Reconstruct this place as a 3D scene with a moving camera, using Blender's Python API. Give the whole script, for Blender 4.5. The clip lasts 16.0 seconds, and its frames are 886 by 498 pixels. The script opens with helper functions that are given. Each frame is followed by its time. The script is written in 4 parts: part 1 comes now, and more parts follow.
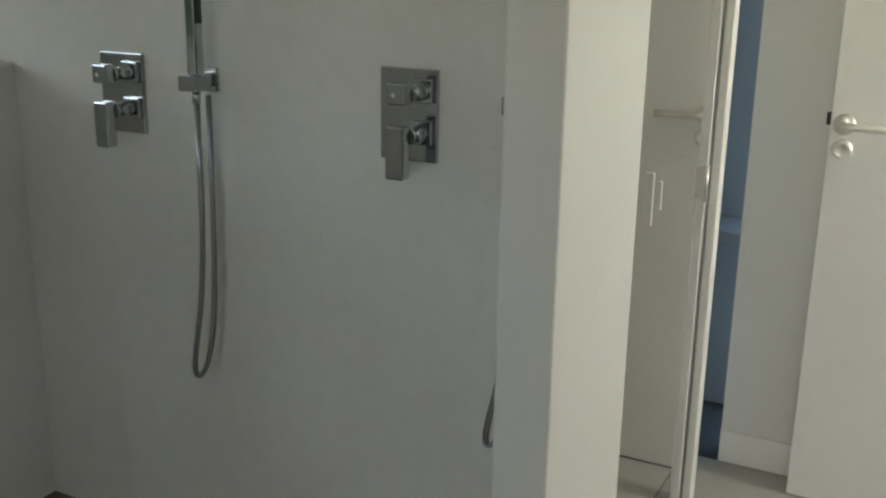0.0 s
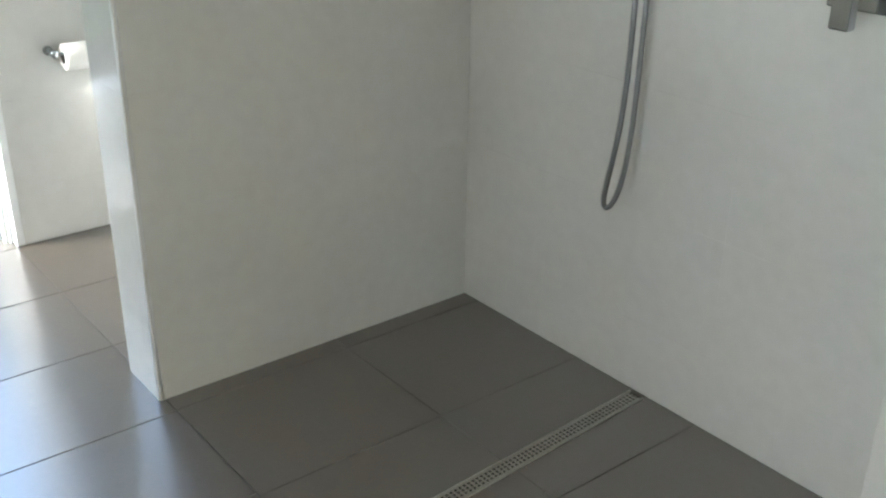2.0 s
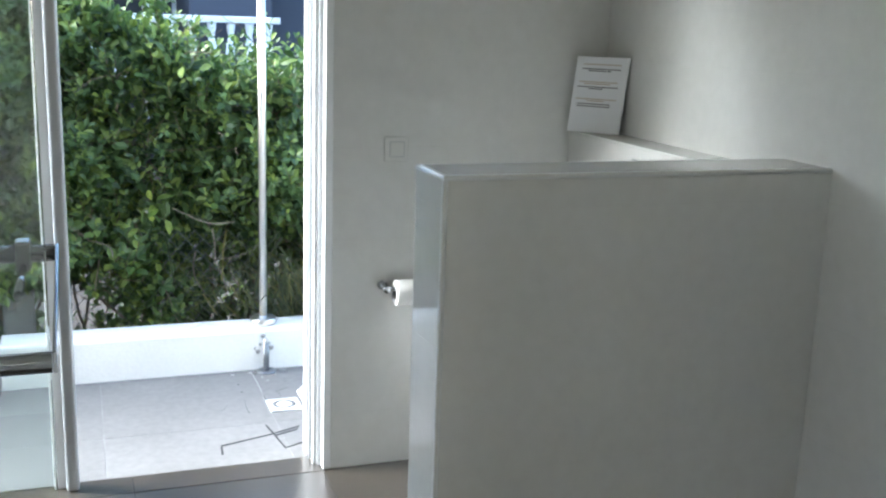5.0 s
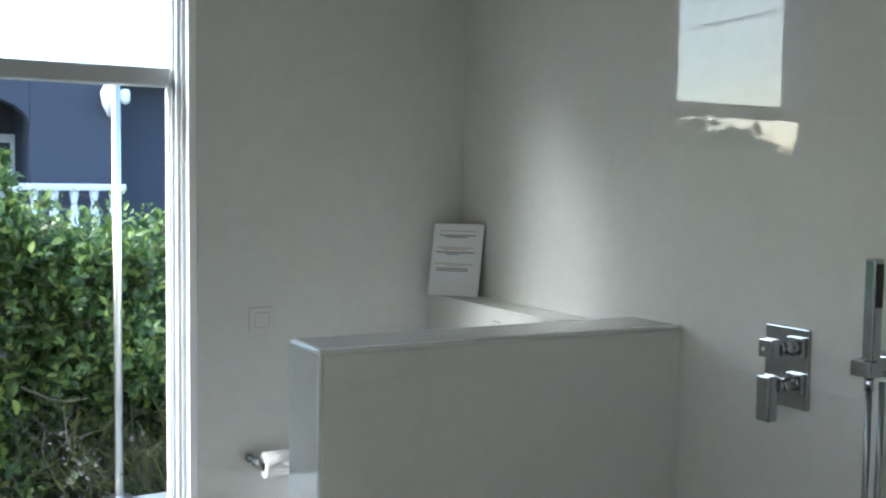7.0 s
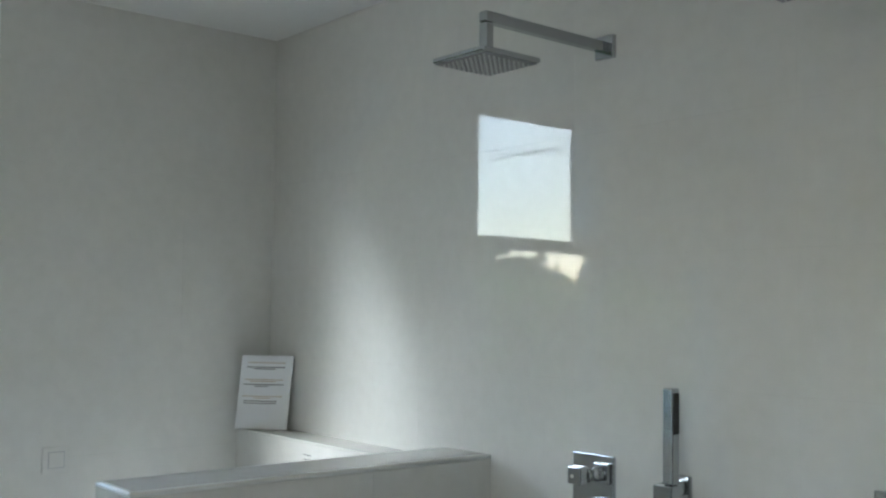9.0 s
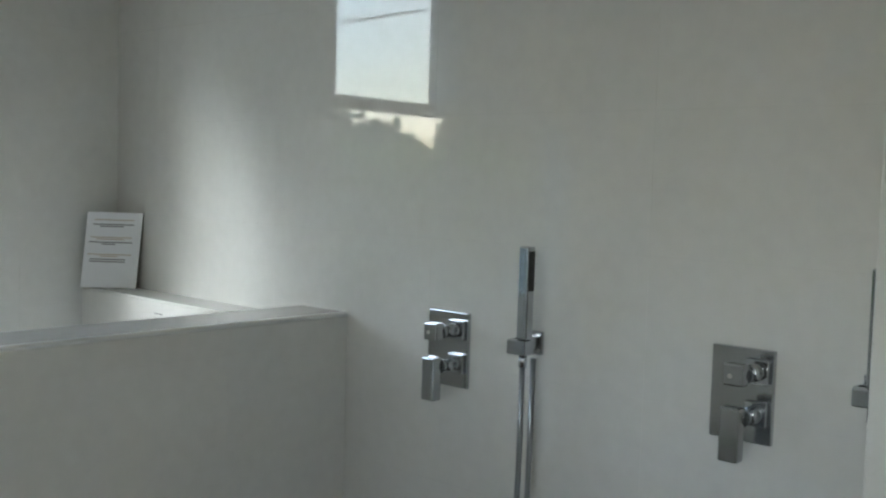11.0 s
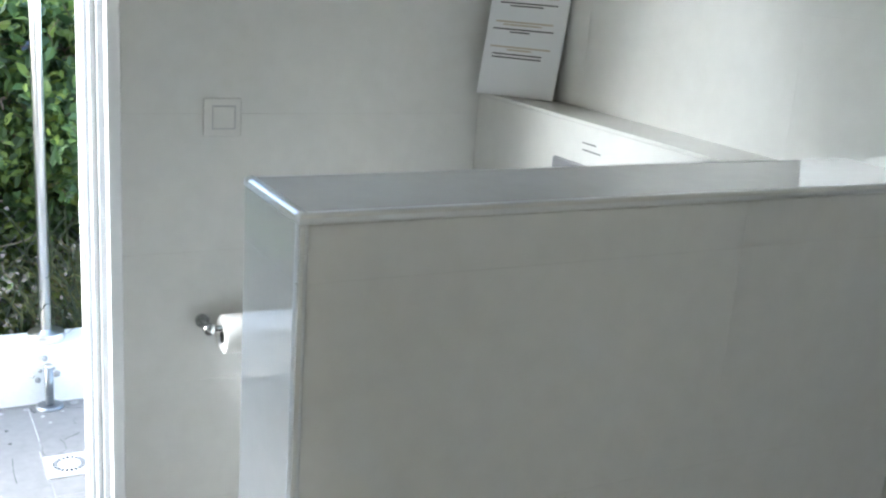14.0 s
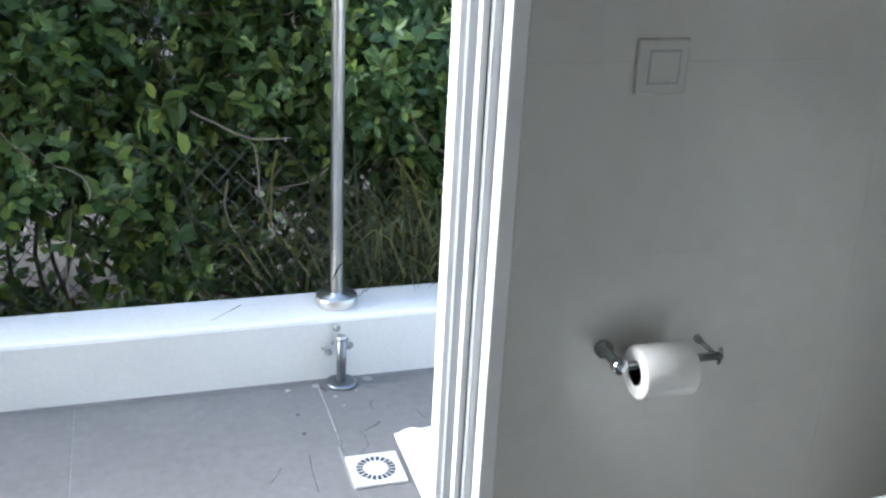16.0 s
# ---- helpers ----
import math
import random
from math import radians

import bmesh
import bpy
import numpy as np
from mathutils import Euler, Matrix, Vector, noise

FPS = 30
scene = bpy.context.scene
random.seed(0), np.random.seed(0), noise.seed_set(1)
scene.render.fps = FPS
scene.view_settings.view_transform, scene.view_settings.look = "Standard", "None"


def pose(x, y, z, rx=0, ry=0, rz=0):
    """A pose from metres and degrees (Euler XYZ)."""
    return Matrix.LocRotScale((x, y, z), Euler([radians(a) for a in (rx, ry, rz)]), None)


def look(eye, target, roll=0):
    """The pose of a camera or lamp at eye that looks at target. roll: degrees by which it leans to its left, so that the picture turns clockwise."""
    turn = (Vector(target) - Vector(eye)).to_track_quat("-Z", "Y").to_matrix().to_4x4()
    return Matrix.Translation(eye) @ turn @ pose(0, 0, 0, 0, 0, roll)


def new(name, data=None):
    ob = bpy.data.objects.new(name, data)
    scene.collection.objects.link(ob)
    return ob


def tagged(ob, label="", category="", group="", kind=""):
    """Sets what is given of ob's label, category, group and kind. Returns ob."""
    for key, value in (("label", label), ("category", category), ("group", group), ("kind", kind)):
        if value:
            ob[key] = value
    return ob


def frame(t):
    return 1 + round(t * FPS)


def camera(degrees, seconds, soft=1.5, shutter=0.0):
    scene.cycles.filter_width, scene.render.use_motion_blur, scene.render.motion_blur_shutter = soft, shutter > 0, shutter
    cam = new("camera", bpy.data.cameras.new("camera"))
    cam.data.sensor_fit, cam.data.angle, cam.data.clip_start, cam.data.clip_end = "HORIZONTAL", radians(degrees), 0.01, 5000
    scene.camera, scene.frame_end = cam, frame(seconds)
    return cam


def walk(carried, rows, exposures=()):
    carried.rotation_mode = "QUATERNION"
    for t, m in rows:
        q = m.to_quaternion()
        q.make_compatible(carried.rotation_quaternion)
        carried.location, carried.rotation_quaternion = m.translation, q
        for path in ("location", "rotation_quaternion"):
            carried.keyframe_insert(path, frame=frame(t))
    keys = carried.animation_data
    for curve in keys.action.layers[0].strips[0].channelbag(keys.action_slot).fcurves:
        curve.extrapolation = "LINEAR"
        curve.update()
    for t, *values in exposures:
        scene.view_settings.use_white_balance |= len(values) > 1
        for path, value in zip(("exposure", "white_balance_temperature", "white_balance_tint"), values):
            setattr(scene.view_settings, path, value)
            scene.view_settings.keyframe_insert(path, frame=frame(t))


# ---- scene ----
cam = camera(46.9, 16.0, soft=2.3)
PATH = [
    (0, (2.089, -1.717, 1.417), (1.191, -0.016, 0.868), 1.0),
    (0.5, (2.077, -1.722, 1.402), (1.004, -0.146, 0.799), 1.7),
    (1, (2.07, -1.727, 1.45), (0.881, -0.299, 0.712), 1.2),
    (1.5, (2.108, -1.796, 1.447), (0.805, -0.507, 0.647), 1.1),
    (2, (2.11, -1.773, 1.409), (0.69, -0.638, 0.575), 0.7),
    (2.5, (2.083, -1.753, 1.391), (0.566, -0.767, 0.537), 0.7),
    (3, (2.045, -1.757, 1.395), (0.449, -0.912, 0.535), 1.0),
    (3.5, (1.992, -1.779, 1.378), (0.309, -1.037, 0.592), 1.9),
    (4, (1.976, -1.727, 1.426), (0.208, -1.077, 0.755), 1.1),
    (4.5, (1.959, -1.689, 1.429), (0.136, -1.057, 0.903), 1.7),
    (4.7, (1.954, -1.683, 1.443), (0.12, -1.046, 0.962), 1.7),
    (6.8, (1.987, -1.735, 1.51), (0.207, -0.838, 1.354), 0.7),
    (7, (1.989, -1.755, 1.511), (0.23, -0.812, 1.382), 0.7),
    (7.5, (1.997, -1.786, 1.519), (0.288, -0.747, 1.457), 0.6),
    (8, (1.997, -1.809, 1.521), (0.347, -0.679, 1.535), 0.7),
    (8.5, (1.993, -1.831, 1.529), (0.408, -0.614, 1.618), 1.0),
    (8.7, (1.992, -1.827, 1.532), (0.429, -0.584, 1.649), 1.0),
    (10.8, (1.973, -1.838, 1.515), (0.631, -0.356, 1.452), 1.7),
    (11, (1.959, -1.819, 1.51), (0.627, -0.334, 1.376), 1.8),
    (11.5, (1.902, -1.729, 1.483), (0.558, -0.282, 1.166), 2.1),
    (12, (1.807, -1.584, 1.472), (0.402, -0.246, 0.987), 1.6),
    (12.5, (1.591, -1.445, 1.427), (0.108, -0.214, 0.891), 2.0),
    (13, (1.361, -1.412, 1.427), (-0.193, -0.279, 0.878), 2.0),
    (13.5, (1.148, -1.382, 1.409), (-0.474, -0.34, 0.873), 2.6),
    (14, (0.93, -1.325, 1.409), (-0.759, -0.4, 0.87), 4.3),
    (14.5, (0.716, -1.365, 1.397), (-1.004, -0.537, 0.800), 4.8),
    (15, (0.545, -1.497, 1.407), (-1.204, -0.774, 0.76), 3.9),
    (15.5, (0.392, -1.482, 1.372), (-1.413, -0.968, 0.679), 2.9),
    (16, (0.134, -1.451, 1.362), (-1.629, -0.887, 0.603), 2.9),
]
walk(cam, [(t, look(e, g, r)) for t, e, g, r in PATH], exposures=[(0, 2.5, 6200, 2), (1.0, 2.95, 6150, 2), (2.0, 3.62, 6100, 3), (3.5, 3.55, 6050, 4), (4.5, 3.05, 5800, 4), (7, 2.82, 5650, 2), (8.5, 3.08, 5550, 2), (11, 2.9, 5700, 2), (12.5, 3.25, 5850, 3), (13.5, 3.36, 5750, 4), (14.5, 3.06, 5650, 4), (16, 2.3, 5650, 6)])

# ---- world and light ----
world = bpy.data.worlds.new("world")
scene.world = world
world.use_nodes = True
_n = world.node_tree.nodes
_sky = _n.new("ShaderNodeTexSky")
_sky.sky_type, _sky.sun_disc = "NISHITA", False
_sky.sun_elevation, _sky.sun_rotation = radians(31), radians(199.3)
_sky.dust_density, _sky.air_density = 2.0, 0.9
_hazy = _n.new("ShaderNodeHueSaturation")
_hazy.inputs["Saturation"].default_value = 0.95
world.node_tree.links.new(_sky.outputs[0], _hazy.inputs["Color"])
world.node_tree.links.new(_hazy.outputs[0], _n["Background"].inputs[0])
_n["Background"].inputs[1].default_value = 0.15
sun = new("sun", bpy.data.lights.new("sun", "SUN"))
sun.data.energy, sun.data.angle, sun.data.color = 2.2, radians(30), (1, 0.98, 0.95)
sun.matrix_world = look((-3.3, -9.45, 6), (0, 0, 0))

# two unseen fill lamps, added to brighten the room and the corridor
for _e, _t, _w, _h, _p, _c in (((2.1, -4.22, 1.72), (2.1, 0, 1.5), 1.18, 0.72, 1.3, (1.0, 0.83, 0.62)), ((3.52, 0.835, 1.55), (0, 0.835, 1.3), 0.40, 1.06, 4.8, (1.0, 0.88, 0.72))):
    _l = new("window_light", bpy.data.lights.new("window_light", "AREA"))
    _l.data.shape, _l.data.size, _l.data.size_y, _l.data.energy, _l.data.color = "RECTANGLE", _w, _h, _p, _c
    _l.matrix_world = look(_e, _t)


# ---- materials ----
def mat(name, rgb, rough=0.5, metal=0.0, vary=0.12, scale=3.0, fine=40.0, bump=0.0, piece=0.0, coat=0.0, rvar=0.0, spec=0.5, relief=0.0, coat_ior=1.5):
    """A procedural surface: base colour with stains at a coarse and grain at a fine scale."""
    m = bpy.data.materials.new(name)
    m.use_nodes = True
    n, l = m.node_tree.nodes, m.node_tree.links
    b = n["Principled BSDF"]
    b.inputs["Roughness"].default_value, b.inputs["Metallic"].default_value = rough, metal
    b.inputs["Coat Weight"].default_value, b.inputs["Coat Roughness"].default_value = coat, rough * 0.7
    b.inputs["Specular IOR Level"].default_value, b.inputs["Coat IOR"].default_value = spec, coat_ior
    g = n.new("ShaderNodeNewGeometry")
    a, c = n.new("ShaderNodeTexNoise"), n.new("ShaderNodeTexNoise")
    for node, s in ((a, scale), (c, fine)):
        node.inputs["Scale"].default_value, node.inputs["Detail"].default_value = s, 5
        l.new(g.outputs["Position"], node.inputs["Vector"])
    add = n.new("ShaderNodeMath")
    add.operation = "ADD"
    l.new(a.outputs[0], add.inputs[0]), l.new(c.outputs[0], add.inputs[1])
    mix = n.new("ShaderNodeMapRange")
    mix.inputs["From Min"].default_value, mix.inputs["From Max"].default_value = 0.6, 1.4
    mix.inputs["To Min"].default_value, mix.inputs["To Max"].default_value = 1 - vary, 1 + vary
    l.new(add.outputs[0], mix.inputs[0])
    val = mix.outputs[0]
    if piece:
        o = n.new("ShaderNodeObjectInfo")
        pr = n.new("ShaderNodeMapRange")
        pr.inputs["To Min"].default_value, pr.inputs["To Max"].default_value = 1 - piece, 1 + piece
        l.new(o.outputs["Random"], pr.inputs[0])
        mul = n.new("ShaderNodeMath")
        mul.operation = "MULTIPLY"
        l.new(val, mul.inputs[0]), l.new(pr.outputs[0], mul.inputs[1])
        val = mul.outputs[0]
    vm = n.new("ShaderNodeVectorMath")
    vm.operation = "SCALE"
    vm.inputs[0].default_value = rgb
    l.new(val, vm.inputs["Scale"])
    l.new(vm.outputs[0], b.inputs["Base Color"])
    if rvar:
        rr = n.new("ShaderNodeMapRange")
        rr.inputs["From Min"].default_value, rr.inputs["From Max"].default_value = 0.3, 0.7
        rr.inputs["To Min"].default_value, rr.inputs["To Max"].default_value = max(rough - rvar, 0.02), rough + rvar
        l.new(a.outputs[0], rr.inputs[0]), l.new(rr.outputs[0], b.inputs["Roughness"])
    if bump:
        bp = n.new("ShaderNodeBump")
        bp.inputs["Strength"].default_value, bp.inputs["Distance"].default_value = bump, 0.002
        l.new(c.outputs[0], bp.inputs["Height"]), l.new(bp.outputs[0], b.inputs["Normal"])
    if relief:
        w, bp = n.new("ShaderNodeTexNoise"), n.new("ShaderNodeBump")
        w.inputs["Scale"].default_value, w.inputs["Detail"].default_value, w.inputs["Distortion"].default_value = 7.0, 4, 0.8
        mp = n.new("ShaderNodeMapping")
        mp.inputs["Scale"].default_value = (1.0, 0.45, 1.0)
        l.new(g.outputs["Position"], mp.inputs["Vector"]), l.new(mp.outputs[0], w.inputs["Vector"])
        bp.inputs["Strength"].default_value, bp.inputs["Distance"].default_value = 1.0, relief
        l.new(w.outputs[0], bp.inputs["Height"])
        l.new(bp.outputs[0], b.inputs["Normal"]), l.new(bp.outputs[0], b.inputs["Coat Normal"])
    return m


def glass_mat(name, tint=(0.92, 0.97, 0.95), rough=0.0):
    m = bpy.data.materials.new(name)
    m.use_nodes = True
    b = m.node_tree.nodes["Principled BSDF"]
    b.inputs["Base Color"].default_value = (*tint, 1)
    b.inputs["Roughness"].default_value, b.inputs["Transmission Weight"].default_value = rough, 1
    b.inputs["IOR"].default_value = 1.45
    return m


def leaf_mat(name, rgb, spread=0.5):
    m = bpy.data.materials.new(name)
    m.use_nodes = True
    n, l = m.node_tree.nodes, m.node_tree.links
    b = n["Principled BSDF"]
    b.inputs["Roughness"].default_value = 0.45
    g = n.new("ShaderNodeNewGeometry")
    r = n.new("ShaderNodeValToRGB")
    e = r.color_ramp.elements
    e[0].color = (rgb[0] * 0.3, rgb[1] * 0.36, rgb[2] * 0.4, 1)
    e[1].color = (rgb[0] * 2.3, rgb[1] * 1.75, rgb[2] * 1.2, 1)
    k = e.new(0.6)
    k.color = (*rgb, 1)
    l.new(g.outputs["Random Per Island"], r.inputs[0])
    l.new(r.outputs[0], b.inputs["Base Color"])
    t = n.new("ShaderNodeBsdfTranslucent")
    l.new(r.outputs[0], t.inputs["Color"])
    mx = n.new("ShaderNodeMixShader")
    mx.inputs[0].default_value = 0.32
    l.new(b.outputs[0], mx.inputs[1]), l.new(t.outputs[0], mx.inputs[2])
    l.new(mx.outputs[0], n["Material Output"].inputs["Surface"])
    return m


TILE = mat("glazed_wall_tile", (0.61, 0.605, 0.58), 0.022, vary=0.05, scale=2.2, fine=25, piece=0.006, rvar=0.01, spec=0.5)
GROUT = mat("pale_grout", (0.46, 0.46, 0.44), 0.8, vary=0.08, fine=80)
FLOOR = mat("grey_floor_tile", (0.045, 0.032, 0.021), 0.385, vary=0.16, scale=4, fine=60, piece=0.06, coat=1.0, spec=1.0, rvar=0.04, relief=0.0007, coat_ior=2.3)
CFLOOR = mat("pale_corridor_tile", (0.38, 0.37, 0.34), 0.35, vary=0.06, piece=0.03)
FGROUT = mat("dark_floor_grout", (0.075, 0.072, 0.068), 0.9, vary=0.15, fine=90, spec=0.2)
# white paint with less light put into its colour, for the strongly lit pier
DIMPAINT = mat("dimmed_white_paint", (0.56, 0.56, 0.54), 0.65, vary=0.04, fine=120, bump=0.15)
PAINT = mat("white_wall_paint", (0.72, 0.72, 0.69), 0.6, vary=0.03, fine=120, bump=0.15)
CEIL = mat("white_ceiling_paint", (0.78, 0.78, 0.76), 0.7, vary=0.02, bump=0.1)
LACQ = mat("white_lacquer", (0.82, 0.81, 0.78), 0.35, vary=0.02)
BLUE = mat("blue_grey_paint", (0.27, 0.266, 0.26), 0.6, vary=0.05)
CHROME = mat("chrome", (0.45, 0.465, 0.485), 0.13, 1.0, vary=0.04, fine=200)
STEEL = mat("brushed_steel", (0.76, 0.73, 0.68), 0.34, 1.0, vary=0.08, fine=250)
WORN = mat("worn_steel", (0.44, 0.42, 0.39), 0.45, 1.0, vary=0.15, fine=120)
DARKCHROME = mat("dark_chrome", (0.17, 0.165, 0.16), 0.3, 1.0, vary=0.05, fine=200)
HOSE = mat("steel_hose", (0.28, 0.29, 0.30), 0.36, 1.0, vary=0.1, fine=400)
ALU = mat("grey_aluminium", (0.40, 0.41, 0.42), 0.42, 0.3, vary=0.04, fine=150)
EDGE = mat("satin_edging", (0.60, 0.61, 0.615), 0.42, vary=0.04, fine=150)
WHITEALU = mat("white_aluminium", (0.80, 0.81, 0.82), 0.3, vary=0.02)
SATIN = mat("satin_grey_plastic", (0.2, 0.2, 0.21), 0.3, vary=0.02)
RUBBER = mat("black_rubber", (0.02, 0.02, 0.02), 0.7)
GLASS = glass_mat("clear_glass")
TINTED = glass_mat("grey_tinted_glass", (0.80, 0.84, 0.84))
CERAMIC = mat("white_ceramic", (0.72, 0.72, 0.71), 0.06, vary=0.01, coat=0.3)
PLASTIC = mat("white_plastic", (0.64, 0.64, 0.64), 0.3, vary=0.02)
PAPER = mat("tissue_paper", (0.84, 0.83, 0.81), 0.95, vary=0.03, fine=150, bump=0.3)
CARD = mat("cardboard_tube", (0.16, 0.11, 0.07), 0.9)
PRINT = mat("white_card", (0.74, 0.75, 0.77), 0.5, vary=0.015)
INK = mat("black_ink", (0.05, 0.05, 0.055), 0.7)
TANINK = mat("tan_ink", (0.48, 0.40, 0.30), 0.7)
RENDERW = mat("white_masonry_paint", (0.82, 0.81, 0.79), 0.75, vary=0.05, scale=6, fine=70, bump=0.4)
TERR = mat("terrace_tile", (0.178, 0.172, 0.166), 0.8, vary=0.16, scale=4, fine=35, piece=0.05, bump=0.1, spec=0.2)
MORTAR = mat("mortar", (0.2, 0.197, 0.19), 0.9, vary=0.3, scale=12, fine=90, bump=0.6)
EARTH = mat("dry_soil", (0.042, 0.034, 0.028), 0.95, vary=0.4, scale=3, fine=30, bump=0.8)
BARK = mat("twig_bark", (0.14, 0.105, 0.07), 0.9, vary=0.3, fine=80, bump=0.5)
LEAF = leaf_mat("hedge_leaf", (0.102, 0.172, 0.049))
LEAF_B = leaf_mat("tree_leaf", (0.04, 0.075, 0.03))
GRASS = leaf_mat("grass_blade", (0.085, 0.1, 0.038))
WIRE = mat("galvanised_wire", (0.16, 0.17, 0.17), 0.6, 0.5)
HOUSE = mat("slate_blue_render", (0.055, 0.06, 0.08), 0.8, vary=0.05, bump=0.3)
# dark of roof edge and panes; on the porch wall it stands for shade
HOUSED = mat("dark_and_shade_render", (0.05, 0.05, 0.06), 0.8, vary=0.1)
STONE = mat("white_stone", (0.78, 0.78, 0.77), 0.6, vary=0.05)
CLOTH = mat("white_cloth", (0.80, 0.80, 0.80), 0.95, vary=0.04, fine=200, bump=0.5)

SCUM = mat("dried_grout", (0.30, 0.295, 0.285), 0.9, vary=0.25, scale=30, fine=120)
GRIME = mat("dark_grime", (0.085, 0.082, 0.078), 0.9, vary=0.3, scale=30, fine=120)
LEAF_Y = leaf_mat("young_leaf", (0.17, 0.25, 0.06))
PALE = mat("bare_twig", (0.22, 0.185, 0.145), 0.9, vary=0.3, fine=80)
CLAY = mat("broken_clay", (0.42, 0.26, 0.20), 0.9, vary=0.25, fine=40, bump=0.6)


# ---- mesh helpers ----
def box(bm, x0, x1, y0, y1, z0, z1, bevel=0.0, seg=2):
    vs = [bm.verts.new((x, y, z)) for x in (x0, x1) for y in (y0, y1) for z in (z0, z1)]
    fs = [bm.faces.new([vs[i] for i in f]) for f in ((0, 1, 3, 2), (4, 6, 7, 5), (0, 4, 5, 1), (2, 3, 7, 6), (0, 2, 6, 4), (1, 5, 7, 3))]
    if bevel:
        es = list({e for f in fs for e in f.edges})
        bmesh.ops.bevel(bm, geom=es, offset=bevel, segments=seg, profile=0.5, affect="EDGES")
    return bm


def tube(bm, pts, r, seg=12, cap=True, r1=None):
    """A round tube along points."""
    pts = [Vector(p) for p in pts]
    rings, up = [], None
    for i, p in enumerate(pts):
        d = (pts[min(i + 1, len(pts) - 1)] - pts[max(i - 1, 0)]).normalized()
        if up is None:
            up = d.orthogonal().normalized()
        up = (up - d * up.dot(d)).normalized()
        side = d.cross(up)
        rad = r if r1 is None else r + (r1 - r) * i / (len(pts) - 1)
        rings.append([bm.verts.new(p + (up * math.cos(a) + side * math.sin(a)) * rad) for a in (2 * math.pi * k / seg for k in range(seg))])
    for a, b in zip(rings, rings[1:]):
        for k in range(seg):
            f = bm.faces.new((a[k], a[(k + 1) % seg], b[(k + 1) % seg], b[k]))
            f.smooth = seg > 6
    if cap:
        bm.faces.new(rings[0][::-1]), bm.faces.new(rings[-1])
    return bm


def lathe(bm, base, profile, axis="z", seg=28):
    """A turned shape: profile of (radius, height) about an axis through base."""
    base = Vector(base)
    put = {"z": lambda u, v, h: Vector((u, v, h)), "x": lambda u, v, h: Vector((h, u, v)), "y": lambda u, v, h: Vector((v, h, u))}[axis]
    rings = [[bm.verts.new(base + put(r * math.cos(2 * math.pi * k / seg), r * math.sin(2 * math.pi * k / seg), h)) for k in range(seg)] for r, h in profile]
    for a, b in zip(rings, rings[1:]):
        for k in range(seg):
            bm.faces.new((a[k], a[(k + 1) % seg], b[(k + 1) % seg], b[k])).smooth = True
    if profile[0][0] > 1e-4:
        bm.faces.new(rings[0][::-1])
    if profile[-1][0] > 1e-4:
        bm.faces.new(rings[-1])
    return bm


def obj(name, bm, material):
    me = bpy.data.meshes.new(name)
    bmesh.ops.recalc_face_normals(bm, faces=bm.faces[:])
    bm.to_mesh(me)
    bm.free()
    me.materials.append(material)
    return new(name, me)


def part(name, bm, material, parent, label=""):
    ob = obj(name, bm, material)
    ob.parent = parent
    ob.matrix_parent_inverse = parent.matrix_basis.inverted()
    if label:
        ob["label"] = label
    return ob


def thing(name, label, category, at=(0, 0, 0), group=""):
    return tagged(at_pose(new(name), at), label, category, group)


def at_pose(ob, at):
    ob.matrix_basis = pose(*at)
    return ob


def B(*a, **k):
    return box(bmesh.new(), *a, **k)


def T(*a, **k):
    return tube(bmesh.new(), *a, **k)


def structure(name, bm, material, label="", category=""):
    return tagged(obj(name, bm, material), label, category, kind="structure")


# ---- the plan ----
W1 = -1.145          # inner face of the wall with the terrace door
DOOR = -0.945        # jamb of the terrace door
END = -0.98          # free end of the low wall
LOWT, LOWH = -0.185, 1.158
CEILING = 2.48

# backing walls, a little behind the tile faces
structure("wall_west", B(W1 - 0.27, W1 - 0.0012, DOOR + 0.001, 0.25, 0, CEILING), PAINT, "painted masonry wall behind pale tiles")
structure("wall_west_far", B(W1 - 0.27, W1, -4.2, -2.75, 0, CEILING), PAINT, "plain white painted wall")
structure("wall_west_lintel", B(W1 - 0.27, W1, -1.80, DOOR, 2.43, CEILING), PAINT, "plain white painted lintel")
structure("wall_west_apron", B(W1 - 0.27, W1, -2.75, -1.80, 1.86, CEILING), PAINT, "plain white painted wall above glazing")
structure("wall_north", B(W1 - 0.009, 1.44, 0.0012, 0.10, 0, CEILING), GROUT, "shower wall behind large pale tiles")
structure("wall_pier", B(1.44, 1.54, -0.30, 0.10, 0, CEILING, bevel=0.004), DIMPAINT, "white wall end beside the shower, colour darkened against lamp light")


def wall_hole(bm, axis, c0, c1, a, b, h0, h1, u0, u1):
    """A wall between c0 and c1 in thickness, from a to b, with one opening h0..h1 high and u0..u1 along."""
    for p, q, z0, z1 in ((a, u0, 0, CEILING), (u1, b, 0, CEILING), (u0, u1, 0, h0), (u0, u1, h1, CEILING)):
        box(bm, *((p, q, c0, c1) if axis == "x" else (c0, c1, p, q)), z0, z1)
    return bm


